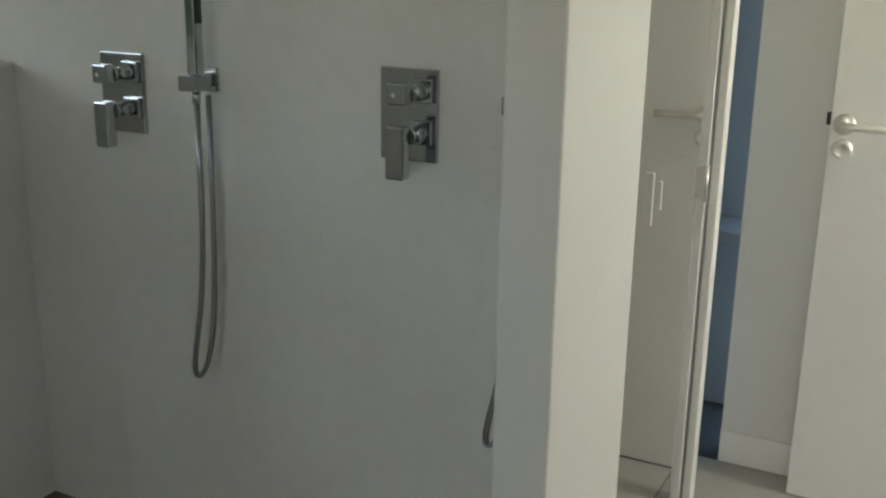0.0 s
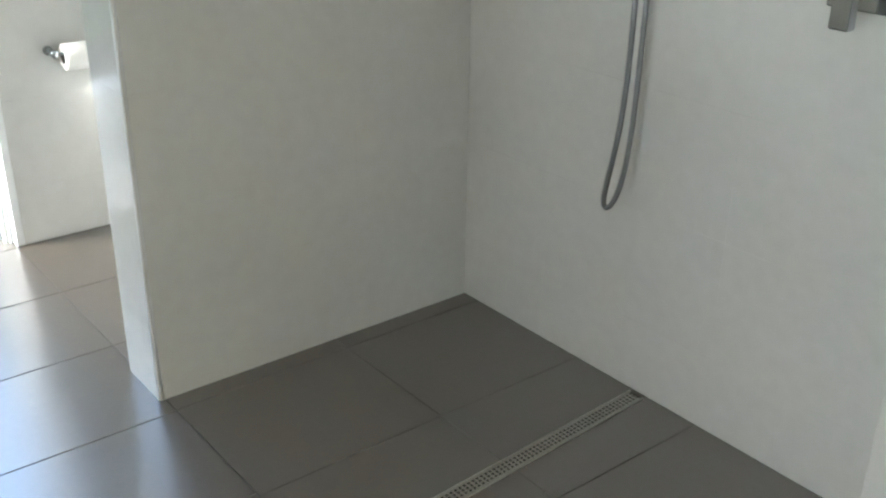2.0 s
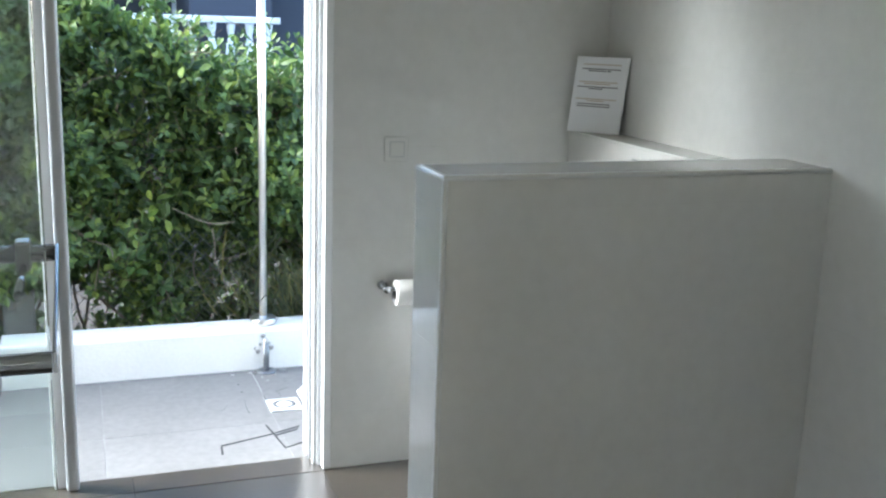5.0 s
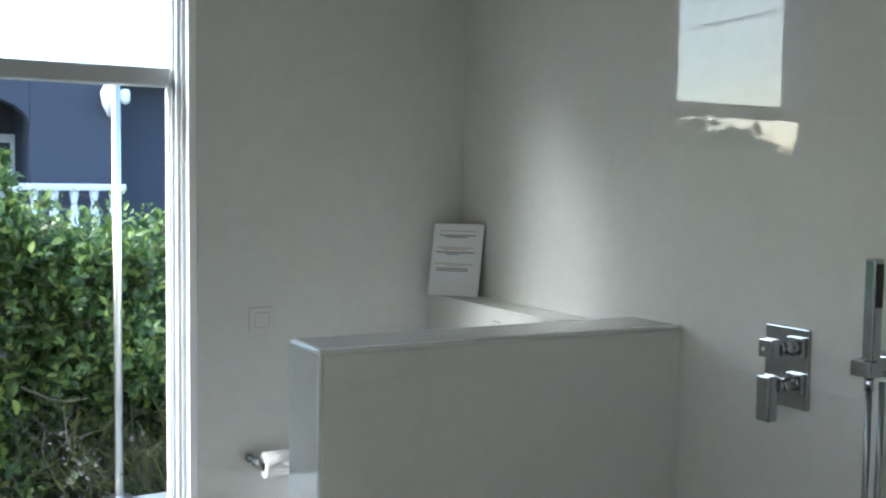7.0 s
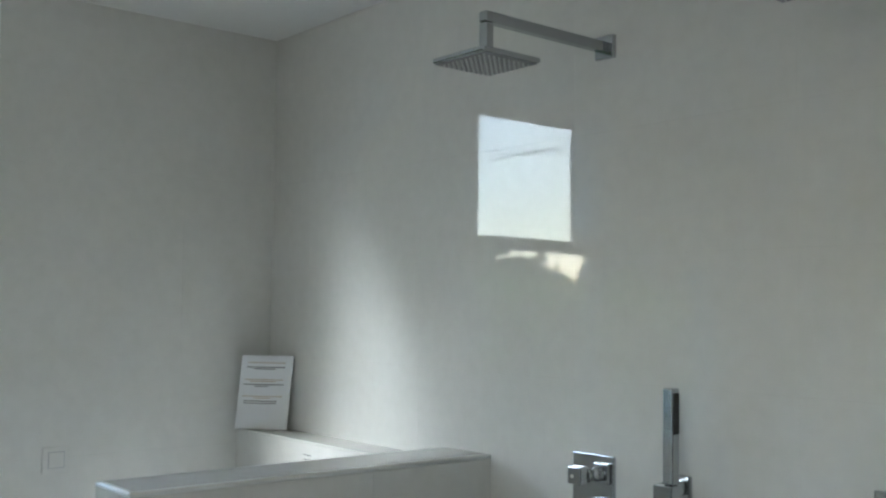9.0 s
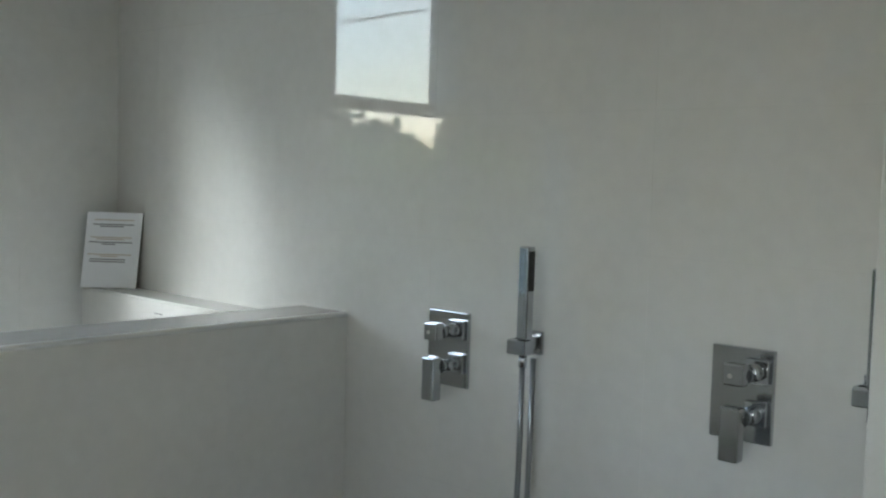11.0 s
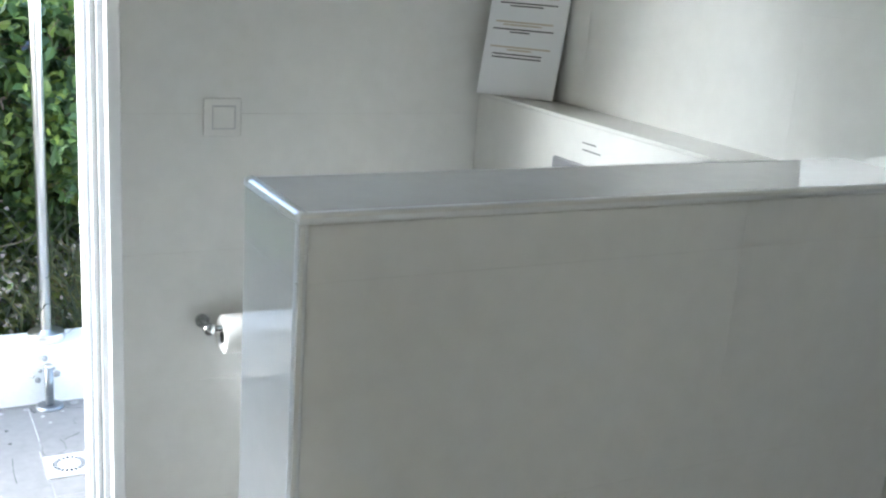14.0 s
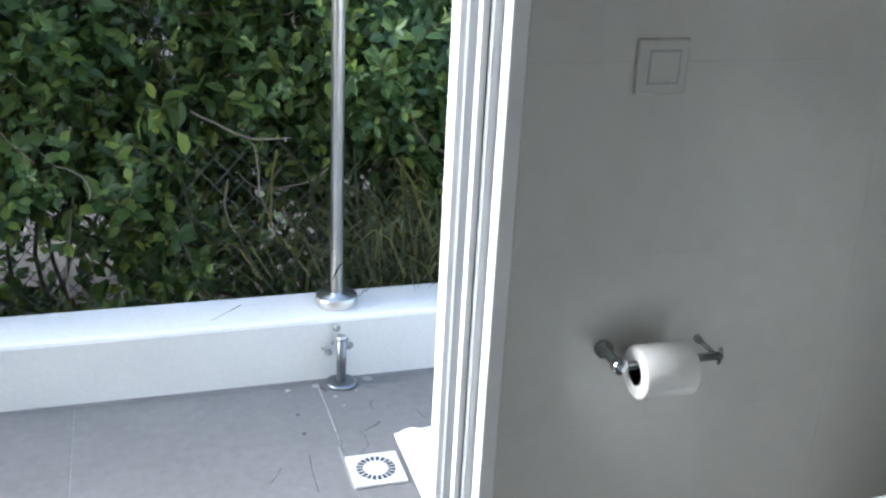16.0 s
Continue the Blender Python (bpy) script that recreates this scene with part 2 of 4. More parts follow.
# the openings in these two unseen walls are added to house the fill lamps
structure("wall_south", wall_hole(bmesh.new(), "x", -4.4, -4.2, W1, 3.7, 1.35, 2.1, 1.5, 2.7), PAINT, "unseen white painted wall with an opening added for fill light")
structure("wall_east", wall_hole(bmesh.new(), "y", 3.5, 3.7, -4.2, 1.6, 1.0, 2.1, 0.62, 1.05), PAINT, "unseen white painted wall with an opening added for fill light")
structure("wall_corridor", B(1.538, 3.5, 1.10, 1.2, 0, CEILING), PAINT, "white painted corridor wall")
structure("wall_corridor_west", B(0.45, 0.5, 0.10, 1.6, 0, CEILING), PAINT, "white painted corridor wall")
structure("wall_recess", B(0.5, 1.538, 1.5, 1.6, 0, CEILING), BLUE, "blue-grey wall at the back of a recess")
structure("ceiling", B(-1.42, 3.7, -4.4, 1.6, CEILING, CEILING + 0.12), CEIL, "plain white painted ceiling")
structure("floor_bed", B(W1 - 0.11, 3.6, -4.3, 1.6, -0.12, -0.004), FGROUT, "dark grout under grey floor tiles")

# corridor skirting, doors
structure("baseboard", B(1.538, 1.745, 1.088, 1.0985, 0, 0.10, bevel=0.003), LACQ, "white wooden skirting board")
structure("trim", B(1.40, 1.537, 1.3, 1.499, 0.60, 0.64, bevel=0.004), BLUE, "blue-grey ledge in a wall recess")


def lever_handle(door, x, y, z, way):
    """A lever on a round rose with a keyhole rose below, on a face that looks towards -y."""
    part("rose", lathe(bmesh.new(), (x, y, z), [(0.026, 0), (0.026, -0.008), (0.022, -0.011), (0.0, -0.011)], "y"), STEEL, door, "round brushed steel rose")
    part("handle", T([(x, y - 0.01, z), (x, y - 0.04, z), (x + way * 0.006, y - 0.048, z), (x + way * 0.014, y - 0.05, z), (x + way * 0.125, y - 0.05, z)], 0.0095), STEEL, door, "brushed steel lever handle")
    part("keyhole_rose", lathe(bmesh.new(), (x, y, z - 0.062), [(0.025, 0), (0.025, -0.008), (0.02, -0.011), (0.011, -0.011), (0.009, -0.006), (0.0, -0.006)], "y"), STEEL, door, "brushed steel keyhole rose")


door_a = tagged(thing("door_1", "white lacquered flush door with steel lever and hanging key", "door", (1.0, 0.99, 0)), kind="structure")
part("leaf", B(0.62, 1.478, 0.97, 1.01, 0.003, 2.03, bevel=0.002), LACQ, door_a)
lever_handle(door_a, 1.445, 0.97, 1.033, -1)
key = thing("key_tag", "white plastic key tags on a cord hanging from a door lock", "key tag", (1.44, 0.94, 0.975))
part("cord", T([(1.446, 0.955, 0.965), (1.42, 0.95, 0.93), (1.36, 0.95, 0.90), (1.325, 0.95, 0.875)], 0.0014, 6), PLASTIC, key)
part("tag", B(1.304, 1.328, 0.938, 0.946, 0.72, 0.868, bevel=0.003), PAPER, key)
part("tag", B(1.336, 1.348, 0.95, 0.956, 0.765, 0.845, bevel=0.002), PAPER, key)

jamb = tagged(thing("door_frame", "white door lining with steel hinge and rebates", "door frame", (1.52, 0.9, 0)), kind="structure")
part("lining", B(1.480, 1.506, 0.78, 0.83, 0, 2.1, bevel=0.003), LACQ, jamb)
part("stop", B(1.5065, 1.5135, 0.795, 0.83, 0, 2.1, bevel=0.002), ALU, jamb, "grey rubber seal")
part("architrave", B(1.514, 1.536, 0.785, 0.83, 0, 2.1, bevel=0.003), LACQ, jamb)
part("hinge", B(1.478, 1.502, 0.768, 0.779, 0.85, 0.93, bevel=0.002), STEEL, jamb, "brushed steel hinge leaf")
part("hinge_pin", T([(1.506, 0.772, 0.845), (1.506, 0.772, 0.935)], 0.006), STEEL, jamb)

door_b = tagged(thing("door_2", "white lacquered flush door with steel lever handle", "door", (2.1, 0.99, 0)), kind="structure")
part("leaf", B(1.752, 2.60, 0.985, 1.03, 0.003, 2.05, bevel=0.002), LACQ, door_b)
part("latch", B(1.741, 1.7515, 0.99, 1.01, 1.03, 1.06), RUBBER, door_b, "small dark latch plate")
lever_handle(door_b, 1.786, 0.985, 1.035, 1)

# low wall between toilet and shower: core, tiles below, coping tiles on top
structure("low_wall", B(LOWT + 0.0012, -0.0012, END + 0.0012, -0.001, 0, LOWH - 0.012), GROUT, "low masonry wall between toilet and shower")
structure("ledge_wall", B(W1 + 0.001, LOWT - 0.0005, -0.1238, -0.001, 0, 1.118), GROUT, "boxed cistern ledge behind the toilet")

# ---- terrace door frame ----
fr = tagged(thing("door_frame", "white and grey aluminium terrace door frame with transom", "door frame", (W1 - 0.1, -2.2, 0)), kind="structure")
X0 = W1 - 0.165
part("corner_trim", B(W1 - 0.03, W1 + 0.003, DOOR - 0.018, DOOR + 0.0085, 0.0, 2.43, bevel=0.003), WHITEALU, fr)
part("jamb", B(X0, W1 - 0.032, DOOR - 0.030, DOOR, 0, 2.43, bevel=0.002), ALU, fr)
part("jamb_rib", B(W1 - 0.066, W1 - 0.048, DOOR - 0.042, DOOR - 0.0305, 0, 2.38, bevel=0.002), WHITEALU, fr)
part("jamb_rib", B(W1 - 0.105, W1 - 0.092, DOOR - 0.046, DOOR - 0.0305, 0, 2.38, bevel=0.002), ALU, fr)
part("jamb_rib", B(X0 + 0.002, X0 + 0.042, DOOR - 0.050, DOOR - 0.0305, 0, 2.38, bevel=0.003), WHITEALU, fr)
keeper = part("keeper", B(X0 + 0.010, X0 + 0.030, DOOR - 0.0525, DOOR - 0.0505, 0.816, 0.864, bevel=0.0008), PLASTIC, fr, "small white latch keeper")
for z in (0.829, 0.852):
    part("screw", lathe(bmesh.new(), (X0 + 0.020, DOOR - 0.0525, z), [(0.0035, 0), (0.0035, -0.0008), (0, -0.0012)], "y", 10), STEEL, keeper)
part("transom", B(W1 - 0.16, W1 - 0.08, -2.75, DOOR - 0.053, 1.80, 1.855, bevel=0.004), ALU, fr)
part("head", B(W1 - 0.18, W1 - 0.06, -1.80, DOOR - 0.053, 2.39, 2.428, bevel=0.004), ALU, fr)
part("sill", B(W1 - 0.138, W1 - 0.113, -2.75, DOOR - 0.035, -0.045, -0.012), FLOOR, fr)
part("stile", B(W1 - 0.10, W1 - 0.04, -1.765, -1.725, 0.0, 1.80, bevel=0.012, seg=3), ALU, fr, "rounded grey aluminium stile")
part("stile", B(W1 - 0.10, W1 - 0.075, -1.80, -1.7655, 0.0, 1.80, bevel=0.003), WHITEALU, fr)
part("stile", B(W1 - 0.10, W1 - 0.05, -2.75, -2.70, 0.0, 1.80, bevel=0.005), ALU, fr)
part("stile", B(W1 - 0.10, W1 - 0.05, -1.80, -1.76, 1.856, 2.39, bevel=0.005), ALU, fr)
win = tagged(thing("window_1", "clear glass panes in an aluminium terrace door frame", "window", (W1 - 0.1, -2.2, 0)), kind="structure")
for z0, z1, y0, y1 in ((1.857, 2.388, -1.758, DOOR - 0.060), (0.005, 1.798, -2.698, -1.802)):
    p = part("pane", B(W1 - 0.093, W1 - 0.087, y0, y1, z0, z1), TINTED, win)
    p.visible_shadow = False

# ---- glass screen with rail ----
scr = thing("glass_screen", "frameless clear glass screen with chrome towel rail", "glass screen", (0.8, -2.4, 0))
g = part("pane", B(0.796, 0.804, -3.3, -1.722, 0.0, 2.0, bevel=0.0015), GLASS, scr)
g.visible_shadow = False
RZ, RF = 1.135, 1.177
for x, z in ((0.95, RZ), (0.652, RF)):
    part("rail", T([(x, -2.5, z), (x, -1.716, z)], 0.0105, 20), CHROME, scr, "chrome tube rail")
bar = B(0.650, 0.952, -1.7155, -1.7115, -0.0105, 0.0105, bevel=0.001)
for v in bar.verts:
    v.co.z += RF + (RZ - RF) * (v.co.x - 0.652) / 0.298
part("end_bar", bar, CHROME, scr, "flat chrome bar joining two tubes")
for x, y, z, k in ((0.95, -1.775, RZ, 1.0), (0.652, -1.752, RF, 0.68)):
    part("clamp", B(x - 0.0155, x + 0.0155, y - 0.0125 * k, y + 0.0125 * k, z - 0.028 * k, z + 0.0155 + 0.003 * k, bevel=0.003, seg=2), DARKCHROME, scr, "rounded square chrome clamp")
    part("arm", T([(x, y, z - 0.014), (0.8, y, z - 0.014)], 0.005), CHROME, scr)

# ---- shower fittings ----
def mixer(x, z):
    """A square concealed mixer: plate, diverter and lever on round necks."""
    m = thing("shower_mixer", "square chrome concealed shower mixer on a tiled wall", "shower mixer", (x, -0.005, z), "shower mixers")
    part("plate", B(x - 0.065, x + 0.0605, -0.011, -0.0005, z - 0.086, z + 0.093, bevel=0.002), CHROME, m)
    for dz in (0.052, -0.028):
        part("socket", B(x + 0.008, x + 0.054, -0.022, -0.011, z + dz - 0.023, z + dz + 0.023, bevel=0.002), CHROME, m)
        part("neck", lathe(bmesh.new(), (x + 0.031, -0.022, z + dz), [(0.017, 0), (0.017, -0.012), (0.014, -0.014), (0.014, -0.042), (0.016, -0.044), (0.016, -0.052)], "y"), CHROME, m)
    part("diverter", B(x + 0.001, x + 0.041, -0.100, -0.074, z + 0.034, z + 0.074, bevel=0.003), CHROME, m)
    part("marker", lathe(bmesh.new(), (x + 0.016, -0.100, z + 0.052), [(0.0045, 0), (0.0045, -0.0015), (0, -0.0015)], "y", 12), PLASTIC, m, "small white dot")
    part("lever", B(x - 0.001, x + 0.038, -0.102, -0.074, z - 0.107, z - 0.006, bevel=0.004), CHROME, m)
    return m


mixer(0.364, 1.108)
mixer(1.110, 1.120)


def hand_shower(x, z, bottom):
    """A square bar hand shower in a wall bracket, with its hose in a long loop."""
    h = thing("hand_shower", "slim square chrome hand shower in wall bracket with steel hose", "hand shower", (x, -0.04, z), "hand showers")
    part("wall_plate", B(x - 0.02, x + 0.02, -0.012, -0.0005, z - 0.028, z + 0.024, bevel=0.003), CHROME, h)
    part("bracket", B(x - 0.012, x + 0.012, -0.085, -0.012, z - 0.016, z + 0.014, bevel=0.003), CHROME, h)
    part("holder", B(x - 0.008, x + 0.040, -0.10, -0.062, z - 0.018, z + 0.014, bevel=0.003), CHROME, h)
    bar = part("bar", B(x + 0.012, x + 0.038, -0.094, -0.068, z + 0.0145, z + 0.215, bevel=0.004), CHROME, h)
    part("spray_face", B(x + 0.0382, x + 0.0392, -0.091, -0.071, z + 0.12, z + 0.205, bevel=0.0003), RUBBER, bar, "dark spray nozzles")
    part("connector", T([(x + 0.022, -0.08, z - 0.018), (x + 0.022, -0.08, z - 0.045)], 0.009), CHROME, h)
    pts = []
    for i in range(41):
        u = i / 40
        down = (z - 0.03 - bottom) * (math.sin(math.pi * u) ** 0.5)
        side = 0.022 + 0.002 * u - 0.019 * math.sin(2 * math.pi * u) * math.sin(math.pi * u) - 0.050 * math.sin(math.pi * u) ** 2
        pts.append((x + side, -0.08 + 0.035 * u, z - 0.03 - down))
    part("hose", T(pts, 0.0063, 10), HOSE, h, "flexible steel hose")
    return h


hand_shower(0.617, 1.160, 0.488)
hand_shower(1.352, 1.172, 0.50)


def rain_shower(x, z):
    """A thin square overhead shower on a cranked square arm."""
    r = thing("rain_shower", "square chrome rain shower head on wall arm", "shower head", (x, -0.2, z), "rain showers")
    part("flange", B(x - 0.028, x + 0.028, -0.014, -0.0005, z + 0.073, z + 0.128, bevel=0.002), CHROME, r)
    part("arm", B(x - 0.012, x + 0.012, -0.40, -0.012, z + 0.088, z + 0.112, bevel=0.003), CHROME, r)
    part("drop", B(x - 0.0115, x + 0.0115, -0.40, -0.377, z + 0.012, z + 0.087, bevel=0.003), CHROME, r)
    head = part("head", B(x - 0.082, x + 0.082, -0.470, -0.306, z, z + 0.011, bevel=0.003), CHROME, r)
    plate = part("nozzle_plate", B(x - 0.077, x + 0.077, -0.465, -0.311, z - 0.0025, z - 0.0005), SATIN, head, "dark grey nozzle plate")
    nz = bmesh.new()
    for a in range(10):
        for b in range(10):
            lathe(nz, (x - 0.063 + a * 0.014, -0.451 + b * 0.014, z - 0.0027), [(0.0028, 0), (0.0022, -0.0028), (0, -0.003)], "z", 6)
    tagged(part("nozzles", nz, PLASTIC, head, "rows of pale rubber nozzles"), kind="stuff")
    return r


rain_shower(0.395, 2.058)
rain_shower(1.13, 2.058)

# linear drain with a perforated grate
drain = thing("shower_drain", "long perforated steel shower drain in the floor", "drain", (0.715, -0.36, 0))
def askew(bm):
    """The drain lies a little out of square with the walls."""
    for v in bm.verts:
        v.co.x -= 0.052 * (v.co.y + 0.30)
    return bm


bmg = bmesh.new()
NX, NY = 3, 54
xs = np.cumsum([0.6975] + [0.0042, 0.0062] * NX + [0.0042])
ys = np.linspace(-0.72, -0.022, NY * 2 + 1)
grid = [[bmg.verts.new((x, y, 0.0022)) for y in ys] for x in xs]
for i in range(NX * 2 + 1):
    for j in range(NY * 2):
        if not (i % 2 == 1 and j % 2 == 1):
            bmg.faces.new((grid[i][j], grid[i + 1][j], grid[i + 1][j + 1], grid[i][j + 1]))
part("grate", askew(bmg), WORN, drain)
for a, b in ((0.691, 0.6972), (0.7331, 0.7395)):
    part("rim", askew(B(a, b, -0.73, -0.012, -0.003, 0.003, bevel=0.001)), WORN, drain)
# thin dark sheet above the tiles, painting the shade seen through the holes
part("channel", askew(B(0.6973, 0.733, -0.73, -0.014, 0.0004, 0.0009)), RUBBER, drain, "dark sheet for the shade in the drain holes")

# ---- toilet corner ----
toilet = thing("toilet", "white ceramic wall-hung toilet with closed seat lid", "toilet", (-0.665, -0.4, 0.4))


def d_shape(cx, y_back, y_front, half, n=20):
    r = [(cx - half, y_back)]
    cy = y_front + half * 1.15
    for i in range(n + 1):
        a = math.pi + math.pi * i / n
        r.append((cx + half * math.cos(a), cy + half * 1.15 * math.sin(a)))
    r.append((cx + half, y_back))
    return r


def slab(layers):
    """Stacked outlines of the same count, closed at both ends."""
    bm = bmesh.new()
    rings = [[bm.verts.new((x, y, z)) for x, y in pts] for pts, z in layers]
    for a, b in zip(rings, rings[1:]):
        for k in range(len(a)):
            bm.faces.new((a[k], a[(k + 1) % len(a)], b[(k + 1) % len(a)], b[k])).smooth = True
    bm.faces.new(rings[0][::-1]), bm.faces.new(rings[-1])
    return bm


TX, TB = -0.70, -0.127
part("bowl", slab([(d_shape(TX, TB, -0.42, 0.10), 0.08), (d_shape(TX, TB, -0.55, 0.14), 0.14), (d_shape(TX, TB, -0.61, 0.168), 0.26), (d_shape(TX, TB, -0.63, 0.176), 0.445)]), CERAMIC, toilet)
part("seat", slab([(d_shape(TX, TB - 0.05, -0.632, 0.178), 0.448), (d_shape(TX, TB - 0.05, -0.635, 0.180), 0.460)]), PLASTIC, toilet)
part("lid", slab([(d_shape(TX, TB - 0.05, -0.635, 0.180), 0.463), (d_shape(TX, TB - 0.05, -0.637, 0.182), 0.472), (d_shape(TX, TB - 0.055, -0.626, 0.172), 0.484), (d_shape(TX, TB - 0.08, -0.60, 0.14), 0.488)]), PLASTIC, toilet)

flush = thing("flush_plate", "satin grey dual flush plate on a tiled ledge", "flush plate", (-0.63, -0.145, 1.0))
part("plate", B(-0.80, -0.555, -0.138, -0.1255, 0.88, 1.043, bevel=0.004), SATIN, flush)
part("button", lathe(bmesh.new(), (-0.715, -0.138, 0.96), [(0.05, 0), (0.05, -0.004), (0.046, -0.006), (0, -0.006)], "y"), CHROME, flush)
part("button", lathe(bmesh.new(), (-0.635, -0.138, 0.96), [(0.034, 0), (0.034, -0.004), (0.03, -0.006), (0, -0.006)], "y"), CHROME, flush)
note = thing("small_sticker", "two short unreadable dark lines stuck above the flush plate", "sticker", (-0.6, -0.141, 1.085))
for i, (a, b) in enumerate(((0.0, 0.045), (0.002, 0.062))):
    part("line", B(-0.716 + a, -0.716 + b, -0.1262, -0.1252, 1.084 - i * 0.014, 1.0862 - i * 0.014), INK, note)

sign = thing("sign_board", "white card sign with unreadable text lines in the corner", "sign", (-1.05, -0.09, 1.13))
# board spanned across the corner: local axes along its width, up its face and out of it
SB = Vector((-1.108, -0.151, 1.1275))
SU = Vector((0.135, 0.118, 0.0))
SV = Vector((-0.004, 0.027, 0.245))
SN = SU.cross(SV).normalized()


def card(u0, u1, v0, v1, n0, n1):
    bm = bmesh.new()
    vs = [bm.verts.new(SB + SU * u + SV * v + SN * n) for u in (u0, u1) for v in (v0, v1) for n in (n0, n1)]
    for f in ((0, 1, 3, 2), (4, 6, 7, 5), (0, 4, 5, 1), (2, 3, 7, 6), (0, 2, 6, 4), (1, 5, 7, 3)):
        bm.faces.new([vs[i] for i in f])
    return bm


part("board", card(0, 1, 0.004, 1, -0.004, 0.004), PRINT, sign)
for v, a, b, m in ((0.90, 0.14, 0.86, TANINK), (0.84, 0.12, 0.86, INK), (0.815, 0.25, 0.68, INK), (0.67, 0.10, 0.84, TANINK), (0.645, 0.2, 0.7, TANINK), (0.605, 0.08, 0.86, INK), (0.58, 0.30, 0.56, INK),
                   (0.445, 0.08, 0.86, TANINK), (0.42, 0.3, 0.62, TANINK), (0.38, 0.12, 0.76, INK), (0.35, 0.12, 0.76, INK)):
    part("text_line", card(a, b, v - 0.006, v + 0.006, 0.004, 0.0046), m, sign)

# paper roll on its chrome holder
PX, PZ = W1 + 0.062, 0.625
hold = thing("paper_holder", "chrome toilet paper holder screwed to a tiled wall", "paper holder", (W1, -0.68, PZ))
for y, r in ((-0.772, 0.015), (-0.606, 0.007)):
    part("rose", lathe(bmesh.new(), (W1 + 0.001, y, PZ), [(r, 0), (r, 0.008), (r * 0.55, 0.012), (r * 0.5, 0.05)], "x", 20), CHROME, hold)
part("knob", lathe(bmesh.new(), (PX - 0.012, -0.772, PZ), [(0.010, 0), (0.013, 0.004), (0.013, 0.018), (0.009, 0.022), (0, 0.022)], "x", 20), CHROME, hold)
part("end_ring", T([(PX, -0.601, PZ - 0.014), (PX + 0.003, -0.6005, PZ), (PX, -0.601, PZ + 0.014)], 0.003, 8), CHROME, hold)
part("bar", T([(PX, -0.772, PZ), (PX, -0.598, PZ)], 0.007), CHROME, hold)
roll = thing("toilet_roll", "white toilet paper roll on a chrome holder", "toilet paper", (PX, -0.68, PZ - 0.012))
part("paper", lathe(bmesh.new(), (PX, -0.745, PZ - 0.014), [(0.02, 0), (0.039, 0), (0.042, 0.003), (0.042, 0.088), (0.039, 0.091), (0.02, 0.091), (0.02, 0)], "y", 40), PAPER, roll)
part("tube", lathe(bmesh.new(), (PX, -0.744, PZ - 0.014), [(0.0198, 0), (0.0198, 0.089), (0.018, 0.089), (0.018, 0), (0.0198, 0)], "y", 32), CARD, roll, "brown cardboard core")

# square rocker plate on the wall
sw = thing("light_switch", "white square rocker switch on pale tiles", "switch", (W1, -0.733, 1.068))
part("plate", B(W1 + 0.0005, W1 + 0.006, -0.773, -0.693, 1.028, 1.108, bevel=0.003), TILE, sw)
part("rocker", B(W1 + 0.0062, W1 + 0.008, -0.7535, -0.7085, 1.0455, 1.0905, bevel=0.0015), TILE, sw)
# shadow around the rocker, put in as a grey strip
part("gap", B(W1 + 0.0058, W1 + 0.0066, -0.756, -0.706, 1.043, 1.093), ALU, sw, "grey strip drawn as the rocker's shadow")

# ---- terrace ----
structure("terrace_slab", B(-2.40, W1 - 0.111, -3.9, 1.4, -0.20, -0.0307), MORTAR, "concrete terrace slab under grey tiles")
par = structure("parapet", B(-2.45, -2.27, -3.9, 1.4, -0.4, 0.150, bevel=0.012), RENDERW, "low white painted parapet of a terrace")
post = thing("rail_post", "round stainless railing post with base flange on the parapet", "post", (-2.36, -0.952, 0.152))
part("pole", T([(-2.36, -0.952, 0.152), (-2.36, -0.952, 1.95)], 0.017, 20), STEEL, post)
part("flange", lathe(bmesh.new(), (-2.36, -0.952, 0.1525), [(0.055, 0), (0.056, 0.002), (0.056, 0.024), (0.053, 0.027), (0.02, 0.028), (0.0185, 0.034)]), STEEL, post)
foot = thing("post_stub", "short steel stub with round plate at the parapet foot", "stub", (-2.235, -0.962, -0.03))
part("stub", T([(-2.235, -0.962, -0.03), (-2.235, -0.962, 0.105)], 0.013, 14), HOSE, foot, "weathered grey steel tube")
part("cap", lathe(bmesh.new(), (-2.235, -0.962, 0.105), [(0.014, 0), (0.014, 0.006), (0.010, 0.009), (0, 0.009)], "z", 16), STEEL, foot)
part("plate", lathe(bmesh.new(), (-2.235, -0.962, -0.0305), [(0.042, 0), (0.042, 0.006), (0.034, 0.01), (0, 0.01)]), HOSE, foot)
for dy, dz, s in ((0.026, 0.10, 0.012), (-0.03, 0.085, 0.010), (-0.008, 0.155, 0.010), (-0.022, 0.115, 0.007), (0.018, 0.12, 0.006), (-0.045, 0.10, 0.006)):
    part("mortar_dab", lathe(bmesh.new(), (-2.258, -0.962 + dy, dz - 0.03), [(s, 0), (s * 0.7, 0.006), (0, 0.008)], "x", 9), SCUM, foot, "rough grey mortar dab")
gul = thing("floor_drain", "white square plastic floor drain with slotted ring", "drain", (-1.819, -0.963, -0.045))
part("plate", B(-1.881, -1.757, -1.025, -0.901, -0.0305, -0.022, bevel=0.002), PLASTIC, gul)
part("cover", lathe(bmesh.new(), (-1.819, -0.963, -0.0222), [(0.029, 0), (0.029, 0.0012), (0.026, 0.002), (0, 0.002)]), PLASTIC, gul)
